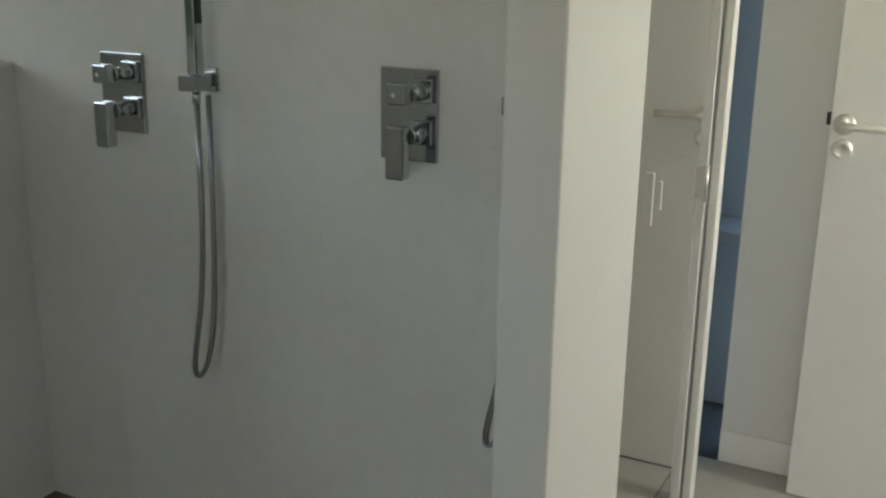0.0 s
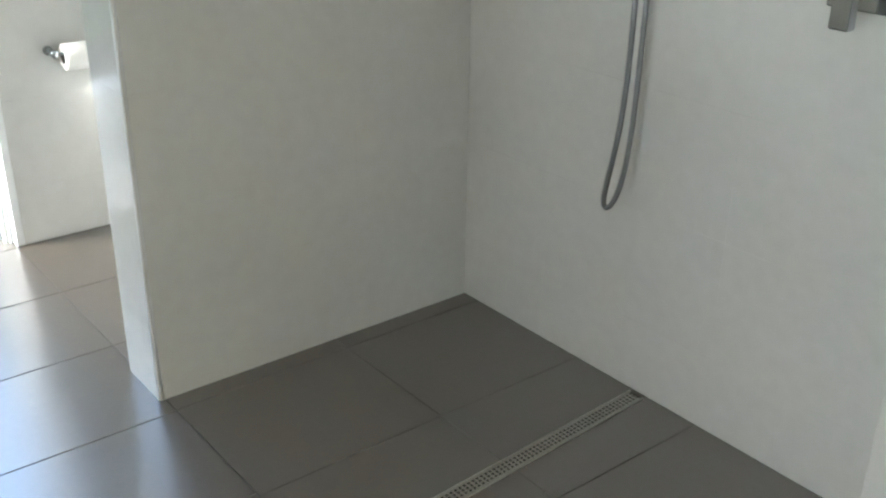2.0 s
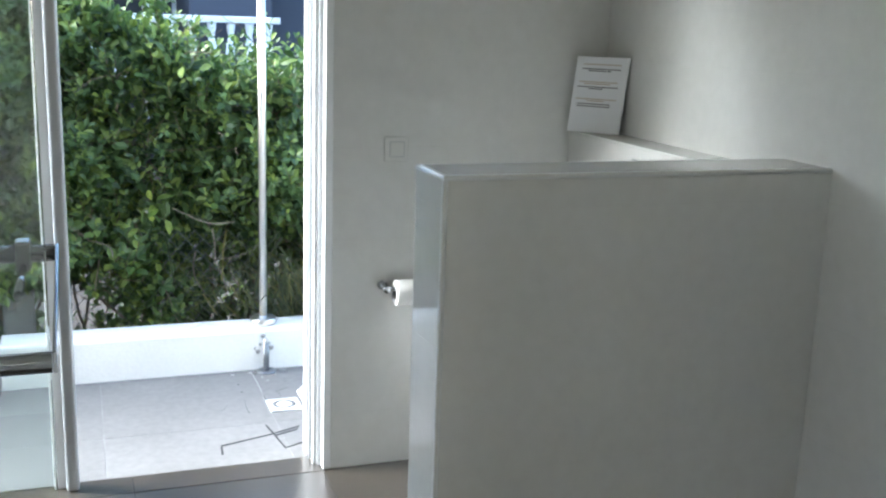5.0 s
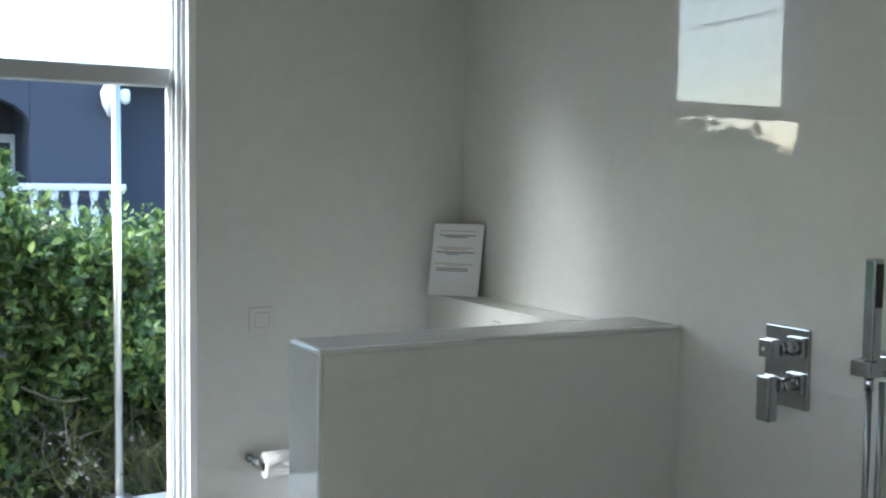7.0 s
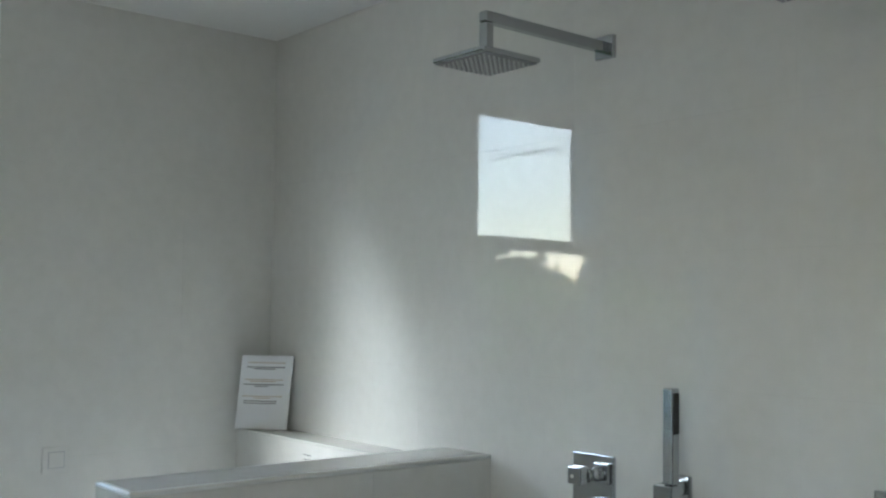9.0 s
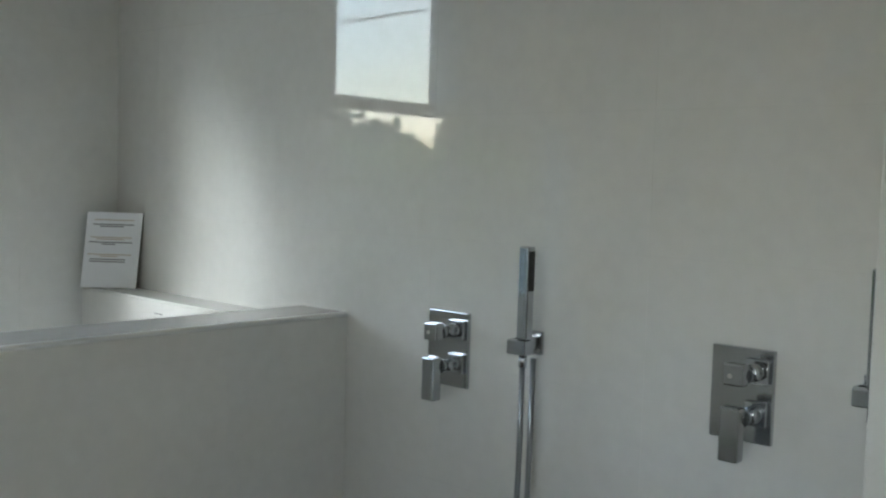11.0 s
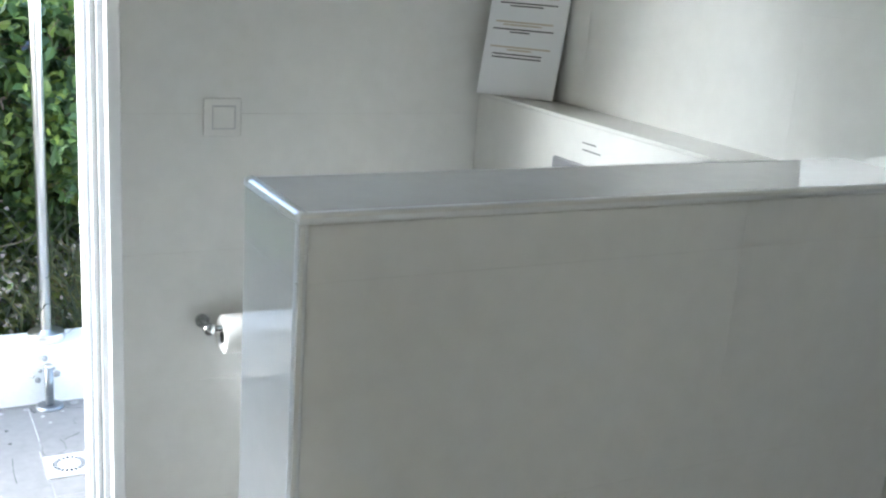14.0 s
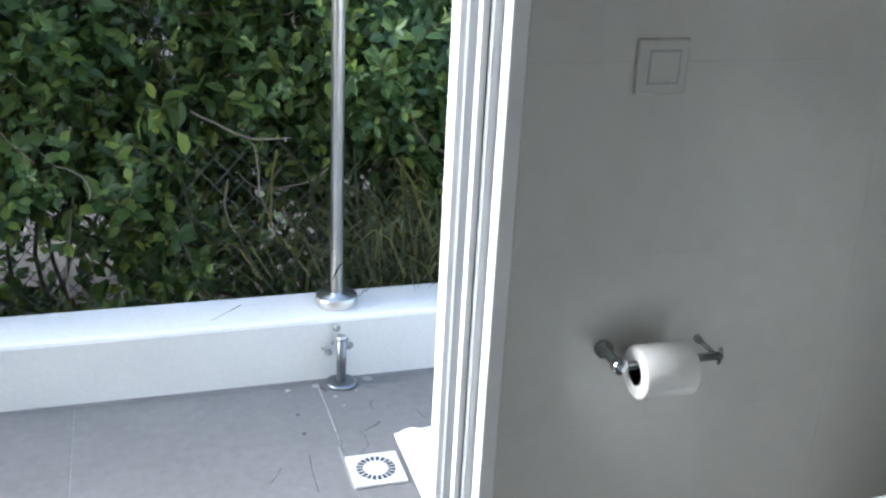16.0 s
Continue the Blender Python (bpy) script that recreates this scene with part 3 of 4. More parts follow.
for k in range(20):
    a = 2 * math.pi * k / 20
    bm = bmesh.new()
    c, q = math.cos(a), math.sin(a)
    vs = [bm.verts.new((-1.819 + c * r - q * w, -0.963 + q * r + c * w, z)) for z in (-0.0225, -0.0212) for r, w in ((0.030, -0.0028), (0.046, -0.0050), (0.046, 0.0050), (0.030, 0.0028))]
    bm.faces.new(vs[4:]), bm.faces.new(vs[3::-1])
    for i in range(4):
        bm.faces.new((vs[i], vs[(i + 1) % 4], vs[4 + (i + 1) % 4], vs[4 + i]))
    part("slot", bm, RUBBER, gul, "dark drain slot")

# worn spots of the terrace floor: hairline cracks, dabs of mortar and small chips
wear = thing("terrace_crack", "thin dark cracks and scuffs in grey terrace tiles", "crack", (-1.95, -0.97, -0.03))
for pl, rad in ((((-1.965, -1.018), (-1.93, -1.022), (-1.897, -1.016), (-1.888, -1.0), (-1.891, -0.986), (-1.928, -0.956), (-1.974, -0.956), (-2.0, -0.966)), 0.0016),
                (((-1.991, -0.952), (-2.006, -0.932), (-2.013, -0.918), (-2.026, -0.905)), 0.0028), (((-2.243, -1.022), (-2.222, -1.018), (-2.205, -1.008)), 0.005),
                (((-1.917, -1.103), (-1.84, -1.108), (-1.764, -1.107)), 0.0018), (((-2.061, -0.796), (-2.03, -0.792), (-2.008, -0.784)), 0.0018), (((-1.826, -1.206), (-1.85, -1.19), (-1.88, -1.175)), 0.0016),
                (((-2.225, -0.93), (-2.205, -0.90), (-2.20, -0.872)), 0.0022), (((-2.13, -0.90), (-2.11, -0.912), (-2.085, -0.905)), 0.0014)):
    part("crack", T([(x, y, -0.0300 - rad * 0.72) for x, y in pl], rad, 8), GRIME, wear)
dabs = thing("mortar_dab", "small pale mortar dabs dried on grey terrace tiles", "mortar", (-2.2, -0.95, -0.03))
for k, (x, y, sz) in enumerate(((-2.245, -0.887, 0.016), (-2.225, -1.107, 0.009), (-2.102, -1.101, 0.006), (-2.012, -1.10, 0.006), (-2.17, -0.99, 0.007), (-2.12, -0.975, 0.006), (-2.235, -1.03, 0.012), (-2.19, -0.93, 0.005))):
    part("dab", lathe(bmesh.new(), (x, y, -0.0302), [(sz, 0), (sz * 0.75, 0.0015), (0, 0.002)], "z", 7 + k % 3), SCUM if k not in (2, 3) else GRIME, dabs)
for pl in (((-2.249, -1.026), (-2.12, -1.022), (-2.006, -1.021)), ((-1.933, -1.028), (-1.85, -1.0275), (-1.76, -1.0275))):
    part("grout_smear", T([(x, y, -0.0312) for x, y in pl], 0.0022, 6), SCUM, dabs, "pale line of dried grout")

crk = thing("cracked_tile_joint", "dark open joints of cut terrace tiles by the door", "tile joint", (-1.5, -1.1, -0.045))
for pl in (((-1.49, -1.25), (-1.545, -1.076), (-1.60, -0.95)), ((-1.49, -1.25), (-1.415, -1.256)), ((-1.64, -1.066), (-1.535, -1.05), (-1.416, -1.035), (-1.45, -0.965)), ((-1.535, -1.05), (-1.575, -0.96))):
    part("joint", T([(x, y, -0.0312) for x, y in pl], 0.0042, 6), RUBBER, crk)

# crumpled cloth beside the drain
cl = bmesh.new()
N = 22
gv = [[None] * (N + 1) for _ in range(N + 1)]
for i in range(N + 1):
    for j in range(N + 1):
        u, v = i / N * 2 - 1, j / N * 2 - 1
        rr = max(abs(u), abs(v))
        h = 0.075 * (1 - rr ** 3) + 0.03 * noise.noise(Vector((u * 2.1, v * 2.1, 3.3))) * (1 - rr * 0.6) - 0.035 * math.exp(-((u - 0.15 + 0.25 * v) / 0.09) ** 2) * (1 - rr)
        gv[i][j] = cl.verts.new((-1.775 + u * 0.175 + 0.02 * noise.noise(Vector((v * 2, u, 1))), -0.797 + v * 0.088, -0.028 + max(h, 0.003 + 0.004 * (1 - rr))))
for i in range(N):
    for j in range(N):
        cl.faces.new((gv[i][j], gv[i + 1][j], gv[i + 1][j + 1], gv[i][j + 1])).smooth = True
cloth = tagged(obj("floor_cloth", cl, CLOTH), "crumpled white cloth lying on terrace tiles", "cloth")
so = cloth.modifiers.new("thick", "SOLIDIFY")
so.thickness = 0.004

# ---- ground, hedge, distance ----
gr = bmesh.new()
gs = [gr.verts.new(p) for p in ((-900, -900, -0.3), (900, -900, -0.3), (900, 900, -0.3), (-900, 900, -0.3))]
gr.faces.new(gs)
structure("ground", gr, EARTH, "dry earth ground outside the house")


def leaf_cloud(count, place, size, up=0.3, rng=None):
    """Folded pointed leaves, four triangles each, at random places."""
    rng = rng or np.random.default_rng(5)
    vs, fs = [], []
    for i in range(count):
        p, out = place(rng)
        L = size * rng.uniform(0.6, 1.35)
        d = Vector(rng.normal(0, 1, 3)) + Vector(out) * 0.9 + Vector((0, 0, up))
        d.normalize()
        s = d.cross(Vector(rng.normal(0, 1, 3)) + Vector((0, 0, 1.5))).normalized()
        n = s.cross(d)
        w = L * rng.uniform(0.24, 0.34)
        p = Vector(p)
        k = len(vs)
        vs += [p, p + d * L * 0.35 + s * w * 0.85 + n * L * 0.08, p + d * L * 0.7 + s * w * 0.8 + n * L * 0.06, p + d * L - n * L * 0.08,
               p + d * L * 0.7 - s * w * 0.8 + n * L * 0.06, p + d * L * 0.35 - s * w * 0.85 + n * L * 0.08, p + d * L * 0.5 - n * L * 0.02]
        fs += [(k, k + 1, k + 6), (k + 1, k + 2, k + 6), (k + 2, k + 3, k + 6), (k + 3, k + 4, k + 6), (k + 4, k + 5, k + 6), (k + 5, k, k + 6)]
    return vs, fs


def leaf_part(name, cloud, material, parent, label=""):
    me = bpy.data.meshes.new(name)
    me.from_pydata([tuple(v) for v in cloud[0]], [], cloud[1])
    me.materials.append(material)
    ob = new(name, me)
    ob.parent = parent
    ob.matrix_parent_inverse = parent.matrix_basis.inverted()
    return tagged(ob, label, kind="stuff")


def hedge_top(y):
    return 1.21 - 0.33 * (min(0.3, max(y, -2.2)) + 0.9) + 0.05 * math.sin(y * 7)


def hedge_face(y, z):
    return -2.70 - 0.10 * math.sin(y * 5 + z * 3) - 0.06 * math.sin(y * 13 + 2) * math.cos(z * 9) - 0.18 * max(0, 0.55 - z) - 0.12 * max(0, z - 1.0) ** 2


def hedge_place(rng):
    while True:
        y = rng.uniform(-4.6, 1.6)
        z = rng.uniform(-0.2, 1.75)
        top = hedge_top(y) + rng.normal(0, 0.07)
        if z > top:
            continue
        thin = min(1, max(0.4, (z + 0.15) / 0.5))
        clump = noise.noise(Vector((y * 3.2, z * 3.4, 7)))
        if rng.uniform() > thin * (0.62 + 1.1 * clump):
            continue
        depth = (rng.uniform(0.2, 1.1) if rng.uniform() < 0.36 else abs(rng.normal(0, 0.2))) + (rng.uniform(0, 0.9) if z > top - 0.12 else 0)
        return (hedge_face(y, z) + 0.22 * clump - depth, y, z), (0.9, 0, 0.2)


hedge = thing("hedge", "dense green leafy hedge with bare twigs at its foot", "hedge", (-3.0, -1.0, -0.3))
leaf_part("foliage", leaf_cloud(46000, hedge_place, 0.056), LEAF, hedge)


def sprig_cloud(count, seed):
    """Leafy sprigs: leaves in turn about a curved stem, smaller towards its tip."""
    rg = np.random.default_rng(seed)
    vs, fs, stalks = [], [], []
    for _ in range(count):
        p, _out = hedge_place(rg)
        p = Vector(p)
        d = (Vector((0.75, 0, 0.55)) + Vector(rg.normal(0, 0.6, 3))).normalized()
        n = int(rg.integers(6, 12))
        step, size, twist = rg.uniform(0.013, 0.022), rg.uniform(0.042, 0.07), rg.uniform(0, 6.3)
        line = [p.copy()]
        for k in range(n):
            d = (d + Vector((0.03, 0, 0.05)) + Vector(rg.normal(0, 0.1, 3))).normalized()
            p = p + d * step
            line.append(p.copy())
            a = d.orthogonal().normalized()
            b = d.cross(a)
            ang = twist + k * 2.4
            o = (a * math.cos(ang) + b * math.sin(ang) + d * (0.35 + 0.8 * k / n) + Vector((0, 0, 0.15))).normalized()
            L = size * (1.1 - 0.55 * k / n) * rg.uniform(0.75, 1.2)
            up = (d + Vector((0.3, 0, 0.7))).normalized()
            s = o.cross(up)
            s = s.normalized() if s.length > 0.05 else a
            m = s.cross(o)
            w = L * rg.uniform(0.25, 0.33)
            q = p + o * L * 0.12
            i = len(vs)
            vs += [q, q + o * L * 0.3 + s * w * 0.75 + m * L * 0.07, q + o * L * 0.66 + s * w * 0.9 + m * L * 0.08, q + o * L - m * L * 0.10,
                   q + o * L * 0.66 - s * w * 0.9 + m * L * 0.08, q + o * L * 0.3 - s * w * 0.75 + m * L * 0.07, q + o * L * 0.5 - m * L * 0.02]
            fs += [(i, i + 1, i + 6), (i + 1, i + 2, i + 6), (i + 2, i + 3, i + 6), (i + 3, i + 4, i + 6), (i + 4, i + 5, i + 6), (i + 5, i, i + 6)]
        stalks.append((line[0], line[len(line) // 2], line[-1]))
    return (vs, fs), stalks


sprigs, stalks = sprig_cloud(7500, 21)
leaf_part("sprig_foliage", sprigs, LEAF, hedge)
stalk_mesh = bmesh.new()
for line in stalks[:2600]:
    tube(stalk_mesh, line, 0.0016, 3, False)
tagged(part("stalk_tangle", stalk_mesh, BARK, hedge, "thin leaf stalks"), kind="stuff")


def crest_place(rg):
    y = rg.uniform(-3.0, 0.6)
    z = hedge_top(y) - abs(rg.normal(0, 0.16))
    return (hedge_face(y, z) - rg.uniform(0, 0.7), y, z), (0.7, 0, 0.6)


leaf_part("crest_foliage", leaf_cloud(11000, crest_place, 0.055, rng=np.random.default_rng(8)), LEAF, hedge)
rng = np.random.default_rng(11)


def wander(p, d, n, step, jit, pull=(0, 0, 0)):
    pts, d = [Vector(p)], Vector(d).normalized()
    for _ in range(n):
        d = (d + Vector(rng.normal(0, jit, 3)) + Vector(pull)).normalized()
        pts.append(pts[-1] + d * step)
    return pts


stems = bmesh.new()
for k in range(46):
    y = rng.uniform(-3.6, 1.2)
    tube(stems, wander((-3.05 + rng.normal(0, 0.12), y, -0.3), (rng.normal(0, 0.2), rng.normal(0, 0.3), 1), 13, 0.10, 0.2, (-0.05, 0, 0.12)), 0.009, 5, False, 0.003)
tagged(part("stem_tangle", stems, BARK, hedge, "thin brown woody stems"), kind="stuff")
twigs = bmesh.new()
for k in range(420):
    y, z = rng.uniform(-3.4, 1.0), rng.uniform(0.1, 1.25)
    tube(twigs, wander((hedge_face(y, z) - 0.12, y, z), (0.5, rng.normal(0, 1), rng.normal(0.1, 0.7)), 8, rng.uniform(0.02, 0.05), 0.3), 0.0024, 4, False, 0.0015)
tagged(part("twig_tangle", twigs, BARK, hedge, "pale bare twigs"), kind="stuff")
shoots = bmesh.new()
spots = []
for k in range(60):
    y = rng.uniform(-3.4, 1.0)
    w = wander((-2.75 - rng.uniform(0, 0.4), y, hedge_top(y) - 0.15), (0.1, rng.normal(0, 0.2), 1), 6, rng.uniform(0.02, 0.06), 0.15)
    tube(shoots, w, 0.003, 4, False, 0.0015)
    spots += w
tall = wander((-2.78, -1.32, 1.30), (0.02, 0.0, 1), 9, 0.055, 0.08)
tube(shoots, tall, 0.004, 5, False, 0.0015)
tagged(part("shoot_tangle", shoots, BARK, hedge, "upright young shoots"), kind="stuff")
spots += tall * 4
leaf_part("shoot_leaves", leaf_cloud(1500, lambda r: (tuple(spots[r.integers(len(spots))] + Vector(r.normal(0, 0.008, 3))), (0.2, 0, 0.6)), 0.055), LEAF, hedge)

# a pale young sprig and a few bare hanging twigs in front of the foliage
sp = Vector((-2.63, -1.373, 0.629))
sprig = bmesh.new()
tube(sprig, [sp + Vector((-0.2, 0.06, -0.12)), sp + Vector((-0.08, 0.03, -0.04)), sp], 0.003, 5, False, 0.002)
part("sprig_stem", sprig, BARK, hedge)
leaf_part("sprig_leaves", leaf_cloud(16, lambda r: (tuple(sp + Vector(r.normal(0, 0.022, 3))), (0.6, 0, 0.5)), 0.075, rng=np.random.default_rng(3)), LEAF_Y, hedge)
for ty0, tz0, lean in ((-1.206, 0.42, -0.35), (-1.62, 0.40, 0.1), (-1.05, 0.33, 0.3), (-1.85, 0.36, -0.2), (-1.36, 0.30, 0.25), (-1.48, 0.5, -0.6), (-1.13, 0.52, 0.5), (-0.92, 0.44, -0.4), (-1.72, 0.55, 0.7), (-1.30, 0.62, 0.9)):
    bt = bmesh.new()
    tube(bt, wander((-2.66, ty0, tz0), (0.05, lean, -0.9), 9, 0.034, 0.22), 0.0032, 5, False, 0.0022)
    part("bare_twig", bt, PALE, hedge, "pale bare hanging twig")

# wire fence behind the parapet, and a tuft of grass
fence = thing("wire_fence", "rusty chain-link fence half hidden in a hedge", "fence", (-2.56, -1.2, 0))
bmf = bmesh.new()
for k in range(-8, 40):
    for s in (1, -1):
        y0 = -2.4 + k * 0.075
        pts = [(-2.74 + (0.002 if s > 0 else -0.002), y0 + s * (z - 0.0) * 0.9, z) for z in (-0.3, 0.1, 0.5)]
        tube(bmf, pts, 0.0016, 4, False)
part("mesh", bmf, WIRE, fence)
for y in (-2.2, 0.4):
    part("post", T([(-2.76, y, -0.3), (-2.76, y, 0.55)], 0.018, 10), WIRE, fence)
tuft = bmesh.new()
gvs, gfs = [], []
for k in range(420):
    y = rng.normal(-0.62, 0.2)
    p = Vector((-2.55 + rng.normal(0, 0.06), y, rng.uniform(0.0, 0.3)))
    d = Vector((rng.normal(0.1, 0.3), rng.normal(-0.25, 0.5), 1)).normalized()
    L, w = rng.uniform(0.15, 0.4), 0.0028
    q = [p, p + d * L * 0.5, p + d * L * 0.8 + Vector((0.03, d.y * 0.06, -0.03)), p + d * L + Vector((0.06, d.y * 0.14, -0.10))]
    b = len(gvs)
    for a in q[:3]:
        gvs += [a + Vector((0, w, 0)), a - Vector((0, w, 0))]
    gvs.append(q[3])
    gfs += [(b, b + 1, b + 3, b + 2), (b + 2, b + 3, b + 5, b + 4), (b + 4, b + 5, b + 6)]
tuft.free()
gt = thing("grass_tuft", "long dry green grass growing behind the parapet", "grass", (-2.55, -0.62, -0.3))
leaf_part("grass", (gvs, gfs), GRASS, gt)

# litter of stones and a broken block under the hedge
def rubble(name, label, c, s, material, seed):
    bm = bmesh.new()
    bmesh.ops.create_icosphere(bm, subdivisions=2, radius=1)
    for v in bm.verts:
        k = 1 + 0.35 * noise.noise(v.co * 1.3 + Vector((seed, 0, 0)))
        v.co = Vector((c[0] + v.co.x * s[0] * k, c[1] + v.co.y * s[1] * k, c[2] + v.co.z * s[2] * k))
    return tagged(obj(name, bm, material), label, "stone", "stones under the hedge")


for i in range(16):
    y = -2.4 + i * 0.16 + rng.normal(0, 0.05)
    rubble("broken_stone", "pale broken stone lying under a hedge", (-2.72 + rng.normal(0, 0.06), y, -0.26 + abs(rng.normal(0, 0.03))), (0.05, 0.06, 0.045), CLAY if i % 3 else STONE, i * 3.1)
blk = thing("concrete_block", "weathered concrete post standing in a hedge", "block", (-2.78, -1.95, -0.3))
part("body", B(-2.86, -2.74, -2.03, -1.90, -0.3, 0.46, bevel=0.012), MORTAR, blk)

# neighbouring house
H0 = -9.6
nb = thing("house", "slate-blue rendered house with white balustrade behind a hedge", "house", (H0, -0.2, -0.3))
part("wall", B(H0 - 4, H0, -0.50, 0.40, -0.3, 2.66, bevel=0.02), HOUSE, nb)
part("wall", B(H0 - 4, H0 - 0.5, 0.40, 7.0, -0.3, 2.66), HOUSE, nb)
# porch shade is put into this wall's darker colour
part("wall", B(H0 - 4, H0 - 1.5, -6.0, -0.50, -0.3, 2.66), HOUSED, nb, "porch wall with its shade put into the dark colour")
part("pier", B(H0 - 1.4, H0, -3.3, -2.6, -0.3, 2.66), HOUSE, nb)
arch = bmesh.new()
prev = None
for i in range(13):
    a = math.pi * i / 12
    y, z = -1.55 + 1.05 * math.cos(a), 2.10 + 0.34 * math.sin(a)
    cur = [arch.verts.new((x, y, zz)) for x in (H0, H0 - 0.3) for zz in (z, 2.66)]
    if prev:
        arch.faces.new((prev[0], cur[0], cur[1], prev[1])), arch.faces.new((prev[2], prev[3], cur[3], cur[2])), arch.faces.new((prev[0], prev[2], cur[2], cur[0]))
    prev = cur
part("arch", arch, HOUSE, nb)
part("roof", B(H0 - 4.1, H0 + 0.06, -3.4, 7.1, 2.662, 2.74, bevel=0.01), HOUSED, nb, "flat dark roof edge")
nw = part("window", B(H0 - 1.49, H0 - 1.42, -0.90, -0.505, 0.2, 2.02, bevel=0.01), STONE, nb, "white framed window")
part("pane", B(H0 - 1.418, H0 - 1.412, -0.80, -0.56, 1.35, 1.92), HOUSED, nw)
part("pane", B(H0 - 1.418, H0 - 1.412, -0.80, -0.56, 0.3, 1.25), LACQ, nw)
bal = part("balustrade", B(H0 + 0.2, H0 + 0.36, -3.2, 0.42, 1.385, 1.455, bevel=0.01), STONE, nb, "white stone handrail")
part("plinth", B(H0 + 0.2, H0 + 0.36, -3.2, 0.42, 0.80, 0.88, bevel=0.01), STONE, bal)
PROF = [(0.05, 0.88), (0.05, 0.92), (0.03, 0.95), (0.058, 1.05), (0.05, 1.14), (0.028, 1.25), (0.045, 1.33), (0.05, 1.385)]
for k in range(18):
    part("baluster", lathe(bmesh.new(), (H0 + 0.28, 0.30 - k * 0.2, 0), PROF, "z", 12), STONE, bal)
cc = thing("security_camera", "white dome camera on a bracket at a house corner", "camera", (H0 + 0.1, 0.36, 2.45))
part("bracket", lathe(bmesh.new(), (H0 + 0.12, 0.30, 2.18), [(0.02, 0), (0.08, 0.12), (0.1, 0.26), (0.05, 0.36)]), STONE, cc)
part("dome", lathe(bmesh.new(), (H0 + 0.12, 0.46, 2.36), [(0.0, -0.045), (0.036, -0.03), (0.05, 0), (0.054, 0.09), (0.036, 0.12)]), STONE, cc)


def tree(x, y, h, r, seed, n):
    """A low broad tree: trunk, limbs and a ragged crown."""
    rg = np.random.default_rng(seed)
    t = thing("tree", "low broad dark green tree in the distance", "tree", (x, y, -0.3), "garden trees")
    bm = bmesh.new()
    tube(bm, [(x, y, -0.3), (x + 0.04, y, h * 0.25), (x - 0.03, y + 0.05, h * 0.5)], 0.12, 8, False, 0.06)
    cen = []
    for k in range(9):
        a, e = rg.uniform(0, 6.28), rg.uniform(-0.1, 0.8)
        c = Vector((x + math.cos(a) * r * 0.62, y + math.sin(a) * r * 0.62, h * 0.55 + e * h * 0.4))
        cen.append(c)
        tube(bm, [(x, y, h * 0.35), (x + (c.x - x) * 0.5, y + (c.y - y) * 0.5, h * 0.5), c], 0.05, 6, False, 0.015)
    part("trunk", bm, BARK, t)

    def place(rr):
        c = cen[rr.integers(len(cen))]
        d = Vector(rr.normal(0, 1, 3)).normalized() * (r * 0.42 * rr.uniform(0.35, 1.1))
        return (c.x + d.x, c.y + d.y, c.z + d.z * 0.7), tuple(d)

    leaf_part("crown", leaf_cloud(n, place, 0.16, rng=rg), LEAF_B, t)


tree(-7.7, -6.2, 2.4, 1.05, 3, 3800)
tree(-7.7, -8.6, 2.45, 1.05, 4, 3800)
tree(-8.9, -7.9, 1.3, 1.2, 5, 3200)
tree(-10.6, -10.2, 1.5, 1.5, 6, 2400)
tree(-13.5, -4.5, 2.2, 1.5, 8, 2000)
tree(-5.5, -14.5, 2.5, 1.9, 9, 2000)
# two trees added out of direct view to block sky gaps in the wall reflection
tree(-8.6, -12.4, 2.9, 1.7, 12, 4200)
tree(-7.6, -10.9, 2.6, 0.95, 15, 3600)

# overhead cable
cab = thing("overhead_cable", "thin dark overhead cable against the sky", "cable", (-12, -10, 4.2))
CA, CB = Vector((-12, -10.34, 4.19)), Vector((-12, -12.85, 4.81))
CD = (CB - CA).normalized()
part("strand", T([CA - CD * 14 + Vector((0, 0, 0.4)), CA - CD * 6, CA, CB, CB + CD * 6, CB + CD * 18], 0.02, 6), RUBBER, cab)

# ---- tiles, piece by piece ----
def piece(cache, key, size, bevel, material, name, parent, at, seg=1):
    """One tile on shared mesh data, sized about its own centre."""
    if key not in cache:
        bm = B(-size[0] / 2, size[0] / 2, -size[1] / 2, size[1] / 2, -size[2] / 2, size[2] / 2, bevel=bevel, seg=seg)
        me = bpy.data.meshes.new(name)
        bmesh.ops.recalc_face_normals(bm, faces=bm.faces[:])
        bm.to_mesh(me), bm.free()
        me.materials.append(material)
        cache[key] = me
    ob = new(name, cache[key])
    ob.matrix_basis = at
    ob.parent = parent
    return ob


CACHE = {}
wob = random.Random(4)
ROWS = [0.0] + [0.19 + 0.295 * k for k in range(8)] + [CEILING]


def cuts(a, b, step, start):
    out = [a]
    k = math.ceil((a - start) / step)
    while start + k * step < b - 0.02:
        if start + k * step > a + 0.02:
            out.append(start + k * step)
        k += 1
    return out + [b]


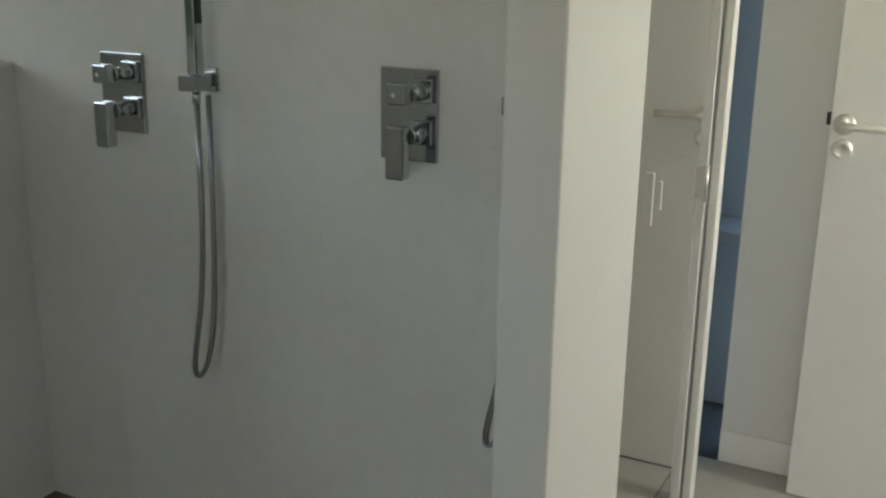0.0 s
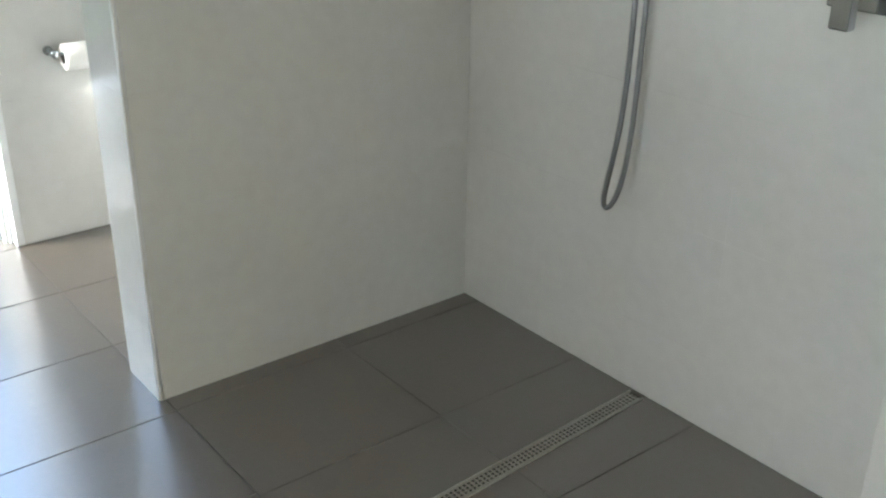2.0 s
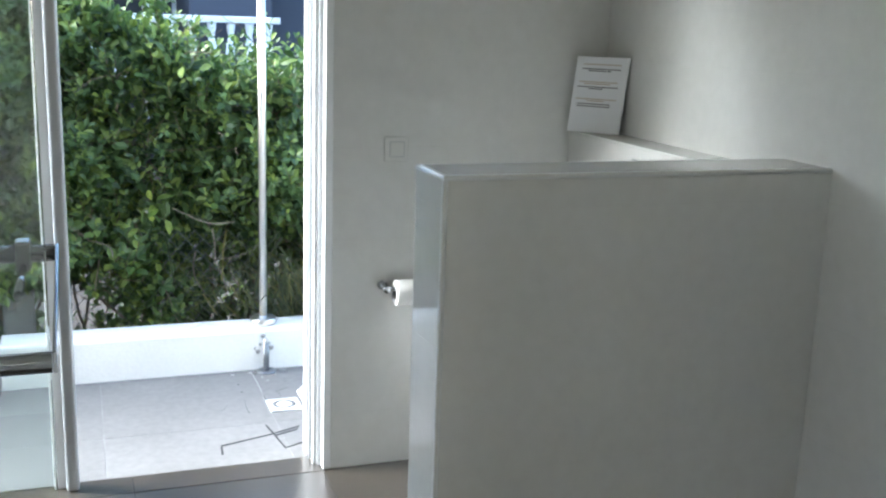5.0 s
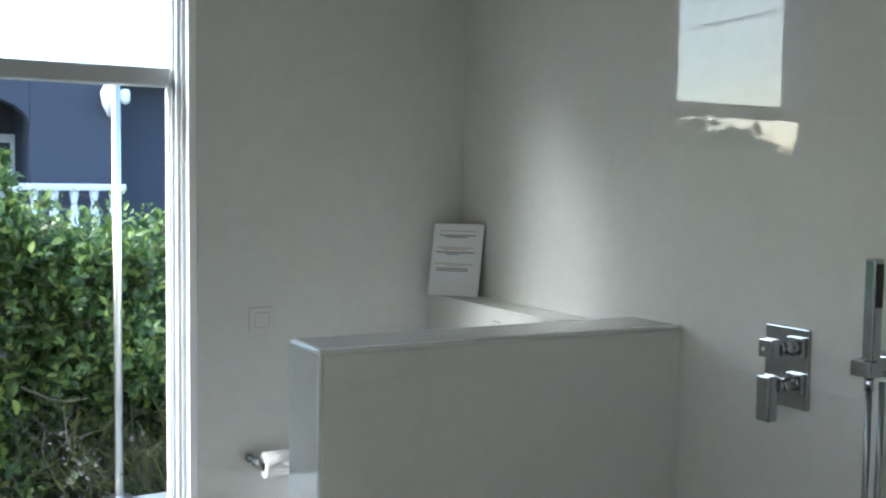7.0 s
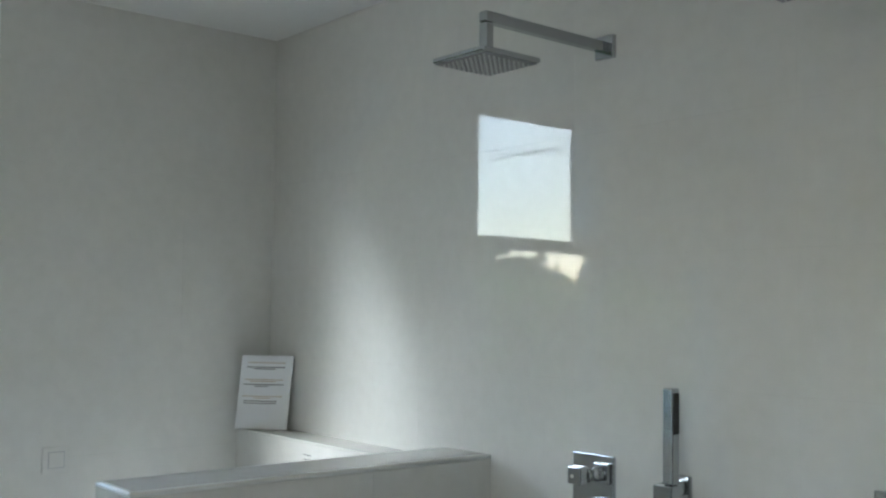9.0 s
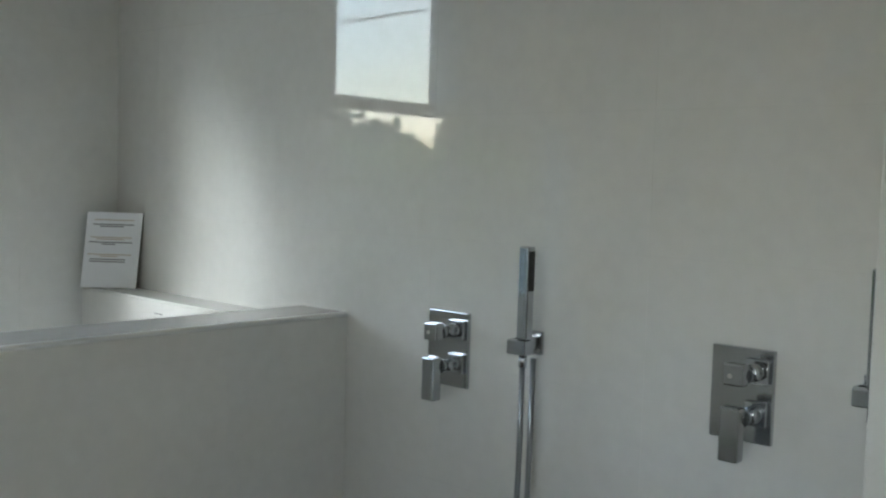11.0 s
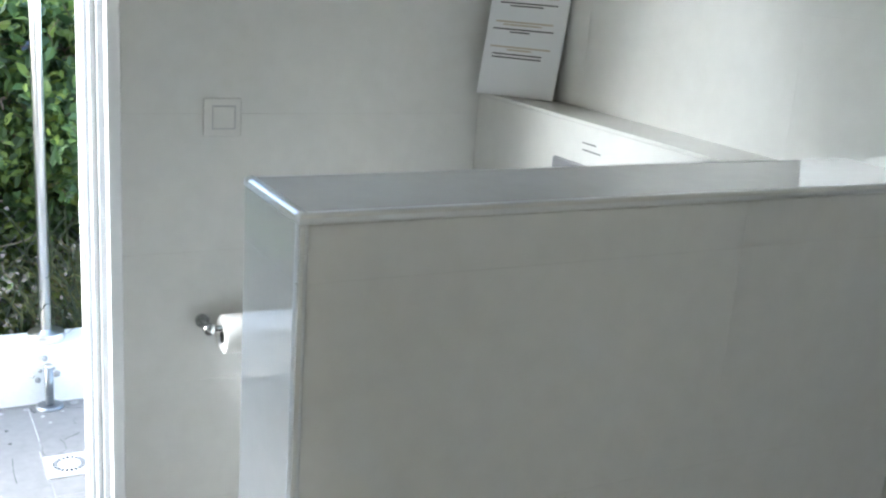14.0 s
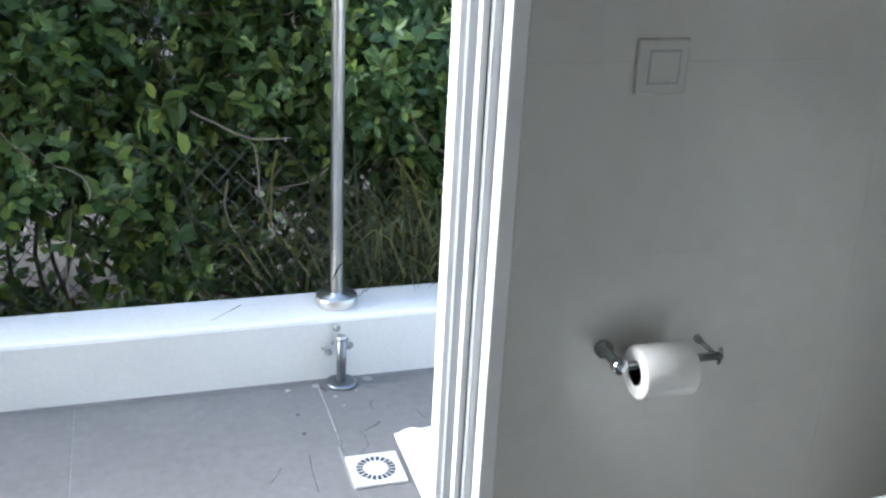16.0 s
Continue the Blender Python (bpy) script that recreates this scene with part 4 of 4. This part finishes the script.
def wall_tiles(parent, axis, face, a, b, rows, start, step=0.6, sign=1, tilt=0.010, g=0.00018):
    """Glazed tiles on a wall: axis 'x' for a wall that runs along x and faces -y, 'y' for one that runs along y."""
    for z0, z1 in zip(rows, rows[1:]):
        us = cuts(a, b, step, start)
        for u0, u1 in zip(us, us[1:]):
            th = 0.008
            rz, rt = (radians(wob.uniform(-tilt, tilt)) for _ in range(2))
            if axis == "x":
                size = (u1 - u0 - g, th, z1 - z0 - g)
                m = Matrix.Translation(((u0 + u1) / 2, face - sign * -th / 2, (z0 + z1) / 2)) @ Euler((rt, 0, rz)).to_matrix().to_4x4()
            else:
                size = (th, u1 - u0 - g, z1 - z0 - g)
                m = Matrix.Translation((face - sign * th / 2, (u0 + u1) / 2, (z0 + z1) / 2)) @ Euler((0, rt, rz)).to_matrix().to_4x4()
            piece(CACHE, (axis, tuple(round(s, 4) for s in size)), size, 0.00015, TILE, "tile", parent, m)


S = bpy.data.objects
wall_tiles(S["wall_north"], "x", 0.0, W1 - 0.008, 1.439, ROWS, 0.29)
wall_tiles(S["wall_west"], "y", W1, DOOR + 0.009, -0.0005, ROWS, -0.336)
LROWS = [z for z in ROWS if z < LOWH - 0.1] + [LOWH - 0.0732, LOWH - 0.012]
wall_tiles(S["low_wall"], "y", 0.0, END + 0.001, -0.001, LROWS, -0.38, tilt=0.004, g=0.0001)
wall_tiles(S["low_wall"], "y", LOWT, END + 0.001, -0.126, LROWS, -0.38, sign=-1)
wall_tiles(S["low_wall"], "x", END, LOWT + 0.0082, -0.0082, LROWS, 0.3)
part("grout_line", B(LOWT + 0.001, -0.001, END - 0.0004, END + 0.001, LOWH - 0.0740, LOWH - 0.0724), GROUT, S["low_wall"], "pale grout line")
# coping of the low wall and the ledge
cope = box(bmesh.new(), LOWT + 0.0005, -0.0005, END + 0.0005, -0.0005, LOWH - 0.0117, LOWH)
bmesh.ops.bevel(cope, geom=[e for e in cope.edges if min(v.co.z for v in e.verts) > LOWH - 0.001], offset=0.006, segments=4, profile=0.5, affect="EDGES")
part("coping_tile", cope, TILE, S["low_wall"])
def edging(parent, centre, axis, a, b, sx, sy, rad=0.010, proud=0.0008):
    """A quarter-round metal edging, 1 mm proud, along one edge of a tiled wall."""
    bm = bmesh.new()
    prof = [(0, 0)] + [((rad + proud) * math.cos(math.pi / 2 * k / 8), (rad + proud) * math.sin(math.pi / 2 * k / 8)) for k in range(9)]
    ends = []
    for w in (a, b):
        ring = []
        for u, v in prof:
            u, v = centre[0] + sx * u, centre[1] + sy * v
            ring.append(bm.verts.new((u, v, w) if axis == "z" else (u, w, v) if axis == "y" else (w, u, v)))
        ends.append(ring)
    for k in range(len(prof)):
        f = bm.faces.new((ends[0][k], ends[0][(k + 1) % 10], ends[1][(k + 1) % 10], ends[1][k]))
        f.smooth = 0 < k < 9
    bm.faces.new(ends[0]), bm.faces.new(ends[1])
    return part("edging", bm, EDGE, parent, "satin grey metal edging")


edging(S["low_wall"], (-0.010, END + 0.010), "z", 0.0, LOWH - 0.010, 1, -1)
edging(S["low_wall"], (-0.010, LOWH - 0.010), "y", END - 0.0005, -0.001, 1, 1)
edging(S["low_wall"], (LOWT + 0.010, LOWH - 0.010), "y", END - 0.0005, -0.126, -1, 1)
edging(S["low_wall"], (END + 0.010, LOWH - 0.010), "x", LOWT + 0.003, -0.003, -1, 1)
LE = [z for z in ROWS if z < 1.0] + [1.119]
wall_tiles(S["ledge_wall"], "x", -0.125, W1 + 0.001, LOWT - 0.001, LE, -0.665)
piece(CACHE, "ledge", (LOWT - W1 - 0.003, 0.124, 0.0085), 0.002, TILE, "tile", S["ledge_wall"], pose((LOWT + W1) / 2, -0.0635, 1.1227))

# floor tiles, 40 by 60 cm; the shower tray has its own cuts and falls towards the drain
FL = S["floor_bed"]


def floor_tile(x0, x1, y0, y1, z=0.0, material=FLOOR, parent=FL, gap=0.003, name="tile", edge=0.0010, rock=0.06):
    size = (x1 - x0 - gap, y1 - y0 - gap, 0.008)
    tilt = Euler((radians(wob.uniform(-rock, rock)), radians(wob.uniform(-rock, rock)), 0)).to_matrix().to_4x4()
    piece(CACHE, (material.name, tuple(round(s, 4) for s in size)), size, edge, material, name, parent, Matrix.Translation(((x0 + x1) / 2, (y0 + y1) / 2, z - 0.004)) @ tilt)


fx = [W1 - 0.11] + [-1.135 + 0.4 * k for k in range(12)] + [3.5]
fy = [-4.2, -3.965] + [-3.965 + 0.6 * k for k in range(1, 6)]
for x0, x1 in zip(fx, fx[1:]):
    for y0, y1 in zip(fy, fy[1:]):
        floor_tile(x0, x1, y0, y1)
for x0, x1 in zip(fx, fx[1:]):
    if x1 <= 0.07:
        floor_tile(x0, x1, -0.965, -0.126) if x1 < -0.3 else floor_tile(x0, LOWT if x1 > 0 else x1, -0.965, -0.126)
for x0, x1 in ((0.0, 0.06), (0.06, 0.475), (0.475, 0.7145), (0.7145, 0.875), (0.875, 1.275), (1.275, 1.44)):
    for y0, y1 in ((-0.965, -0.465), (-0.465, 0.0)):
        floor_tile(x0, x1, y0, y1, gap=0.0022, edge=0.0002, rock=0.0)
for x0, x1 in ((1.44, 1.84), (1.84, 2.24), (2.24, 2.64), (2.64, 3.04), (3.04, 3.5)):
    for y0, y1 in ((-0.965, -0.365), (-0.30, 0.235), (0.235, 0.835), (0.835, 1.09)):
        floor_tile(x0 if y0 < -0.4 or x0 > 1.5 or y0 > 0.2 else 1.545, x1, y0, y1 if y0 > -0.5 else -0.30, material=CFLOOR if y0 > 0.2 else FLOOR, gap=0.0006 if y0 > 0.2 else 0.003)
for y0, y1 in ((0.105, 0.45), (0.45, 0.97)):
    for x0, x1 in ((0.5, 0.95), (0.95, 1.437)):
        floor_tile(x0, x1, y0, y1, material=CFLOOR, gap=0.0006)

TS = S["terrace_slab"]
ty = [-3.6 + 0.62 * k for k in range(9)]
for y0, y1 in zip(ty, ty[1:]):
    floor_tile(-2.258, -1.66, y0 + 0.098, y1 + 0.098, -0.030, TERR, TS, 0.003, "terrace_tile")
    floor_tile(-1.66, W1 - 0.14, y0 + 0.098, y1 + 0.098, -0.030, TERR, TS, 0.003, "terrace_tile")
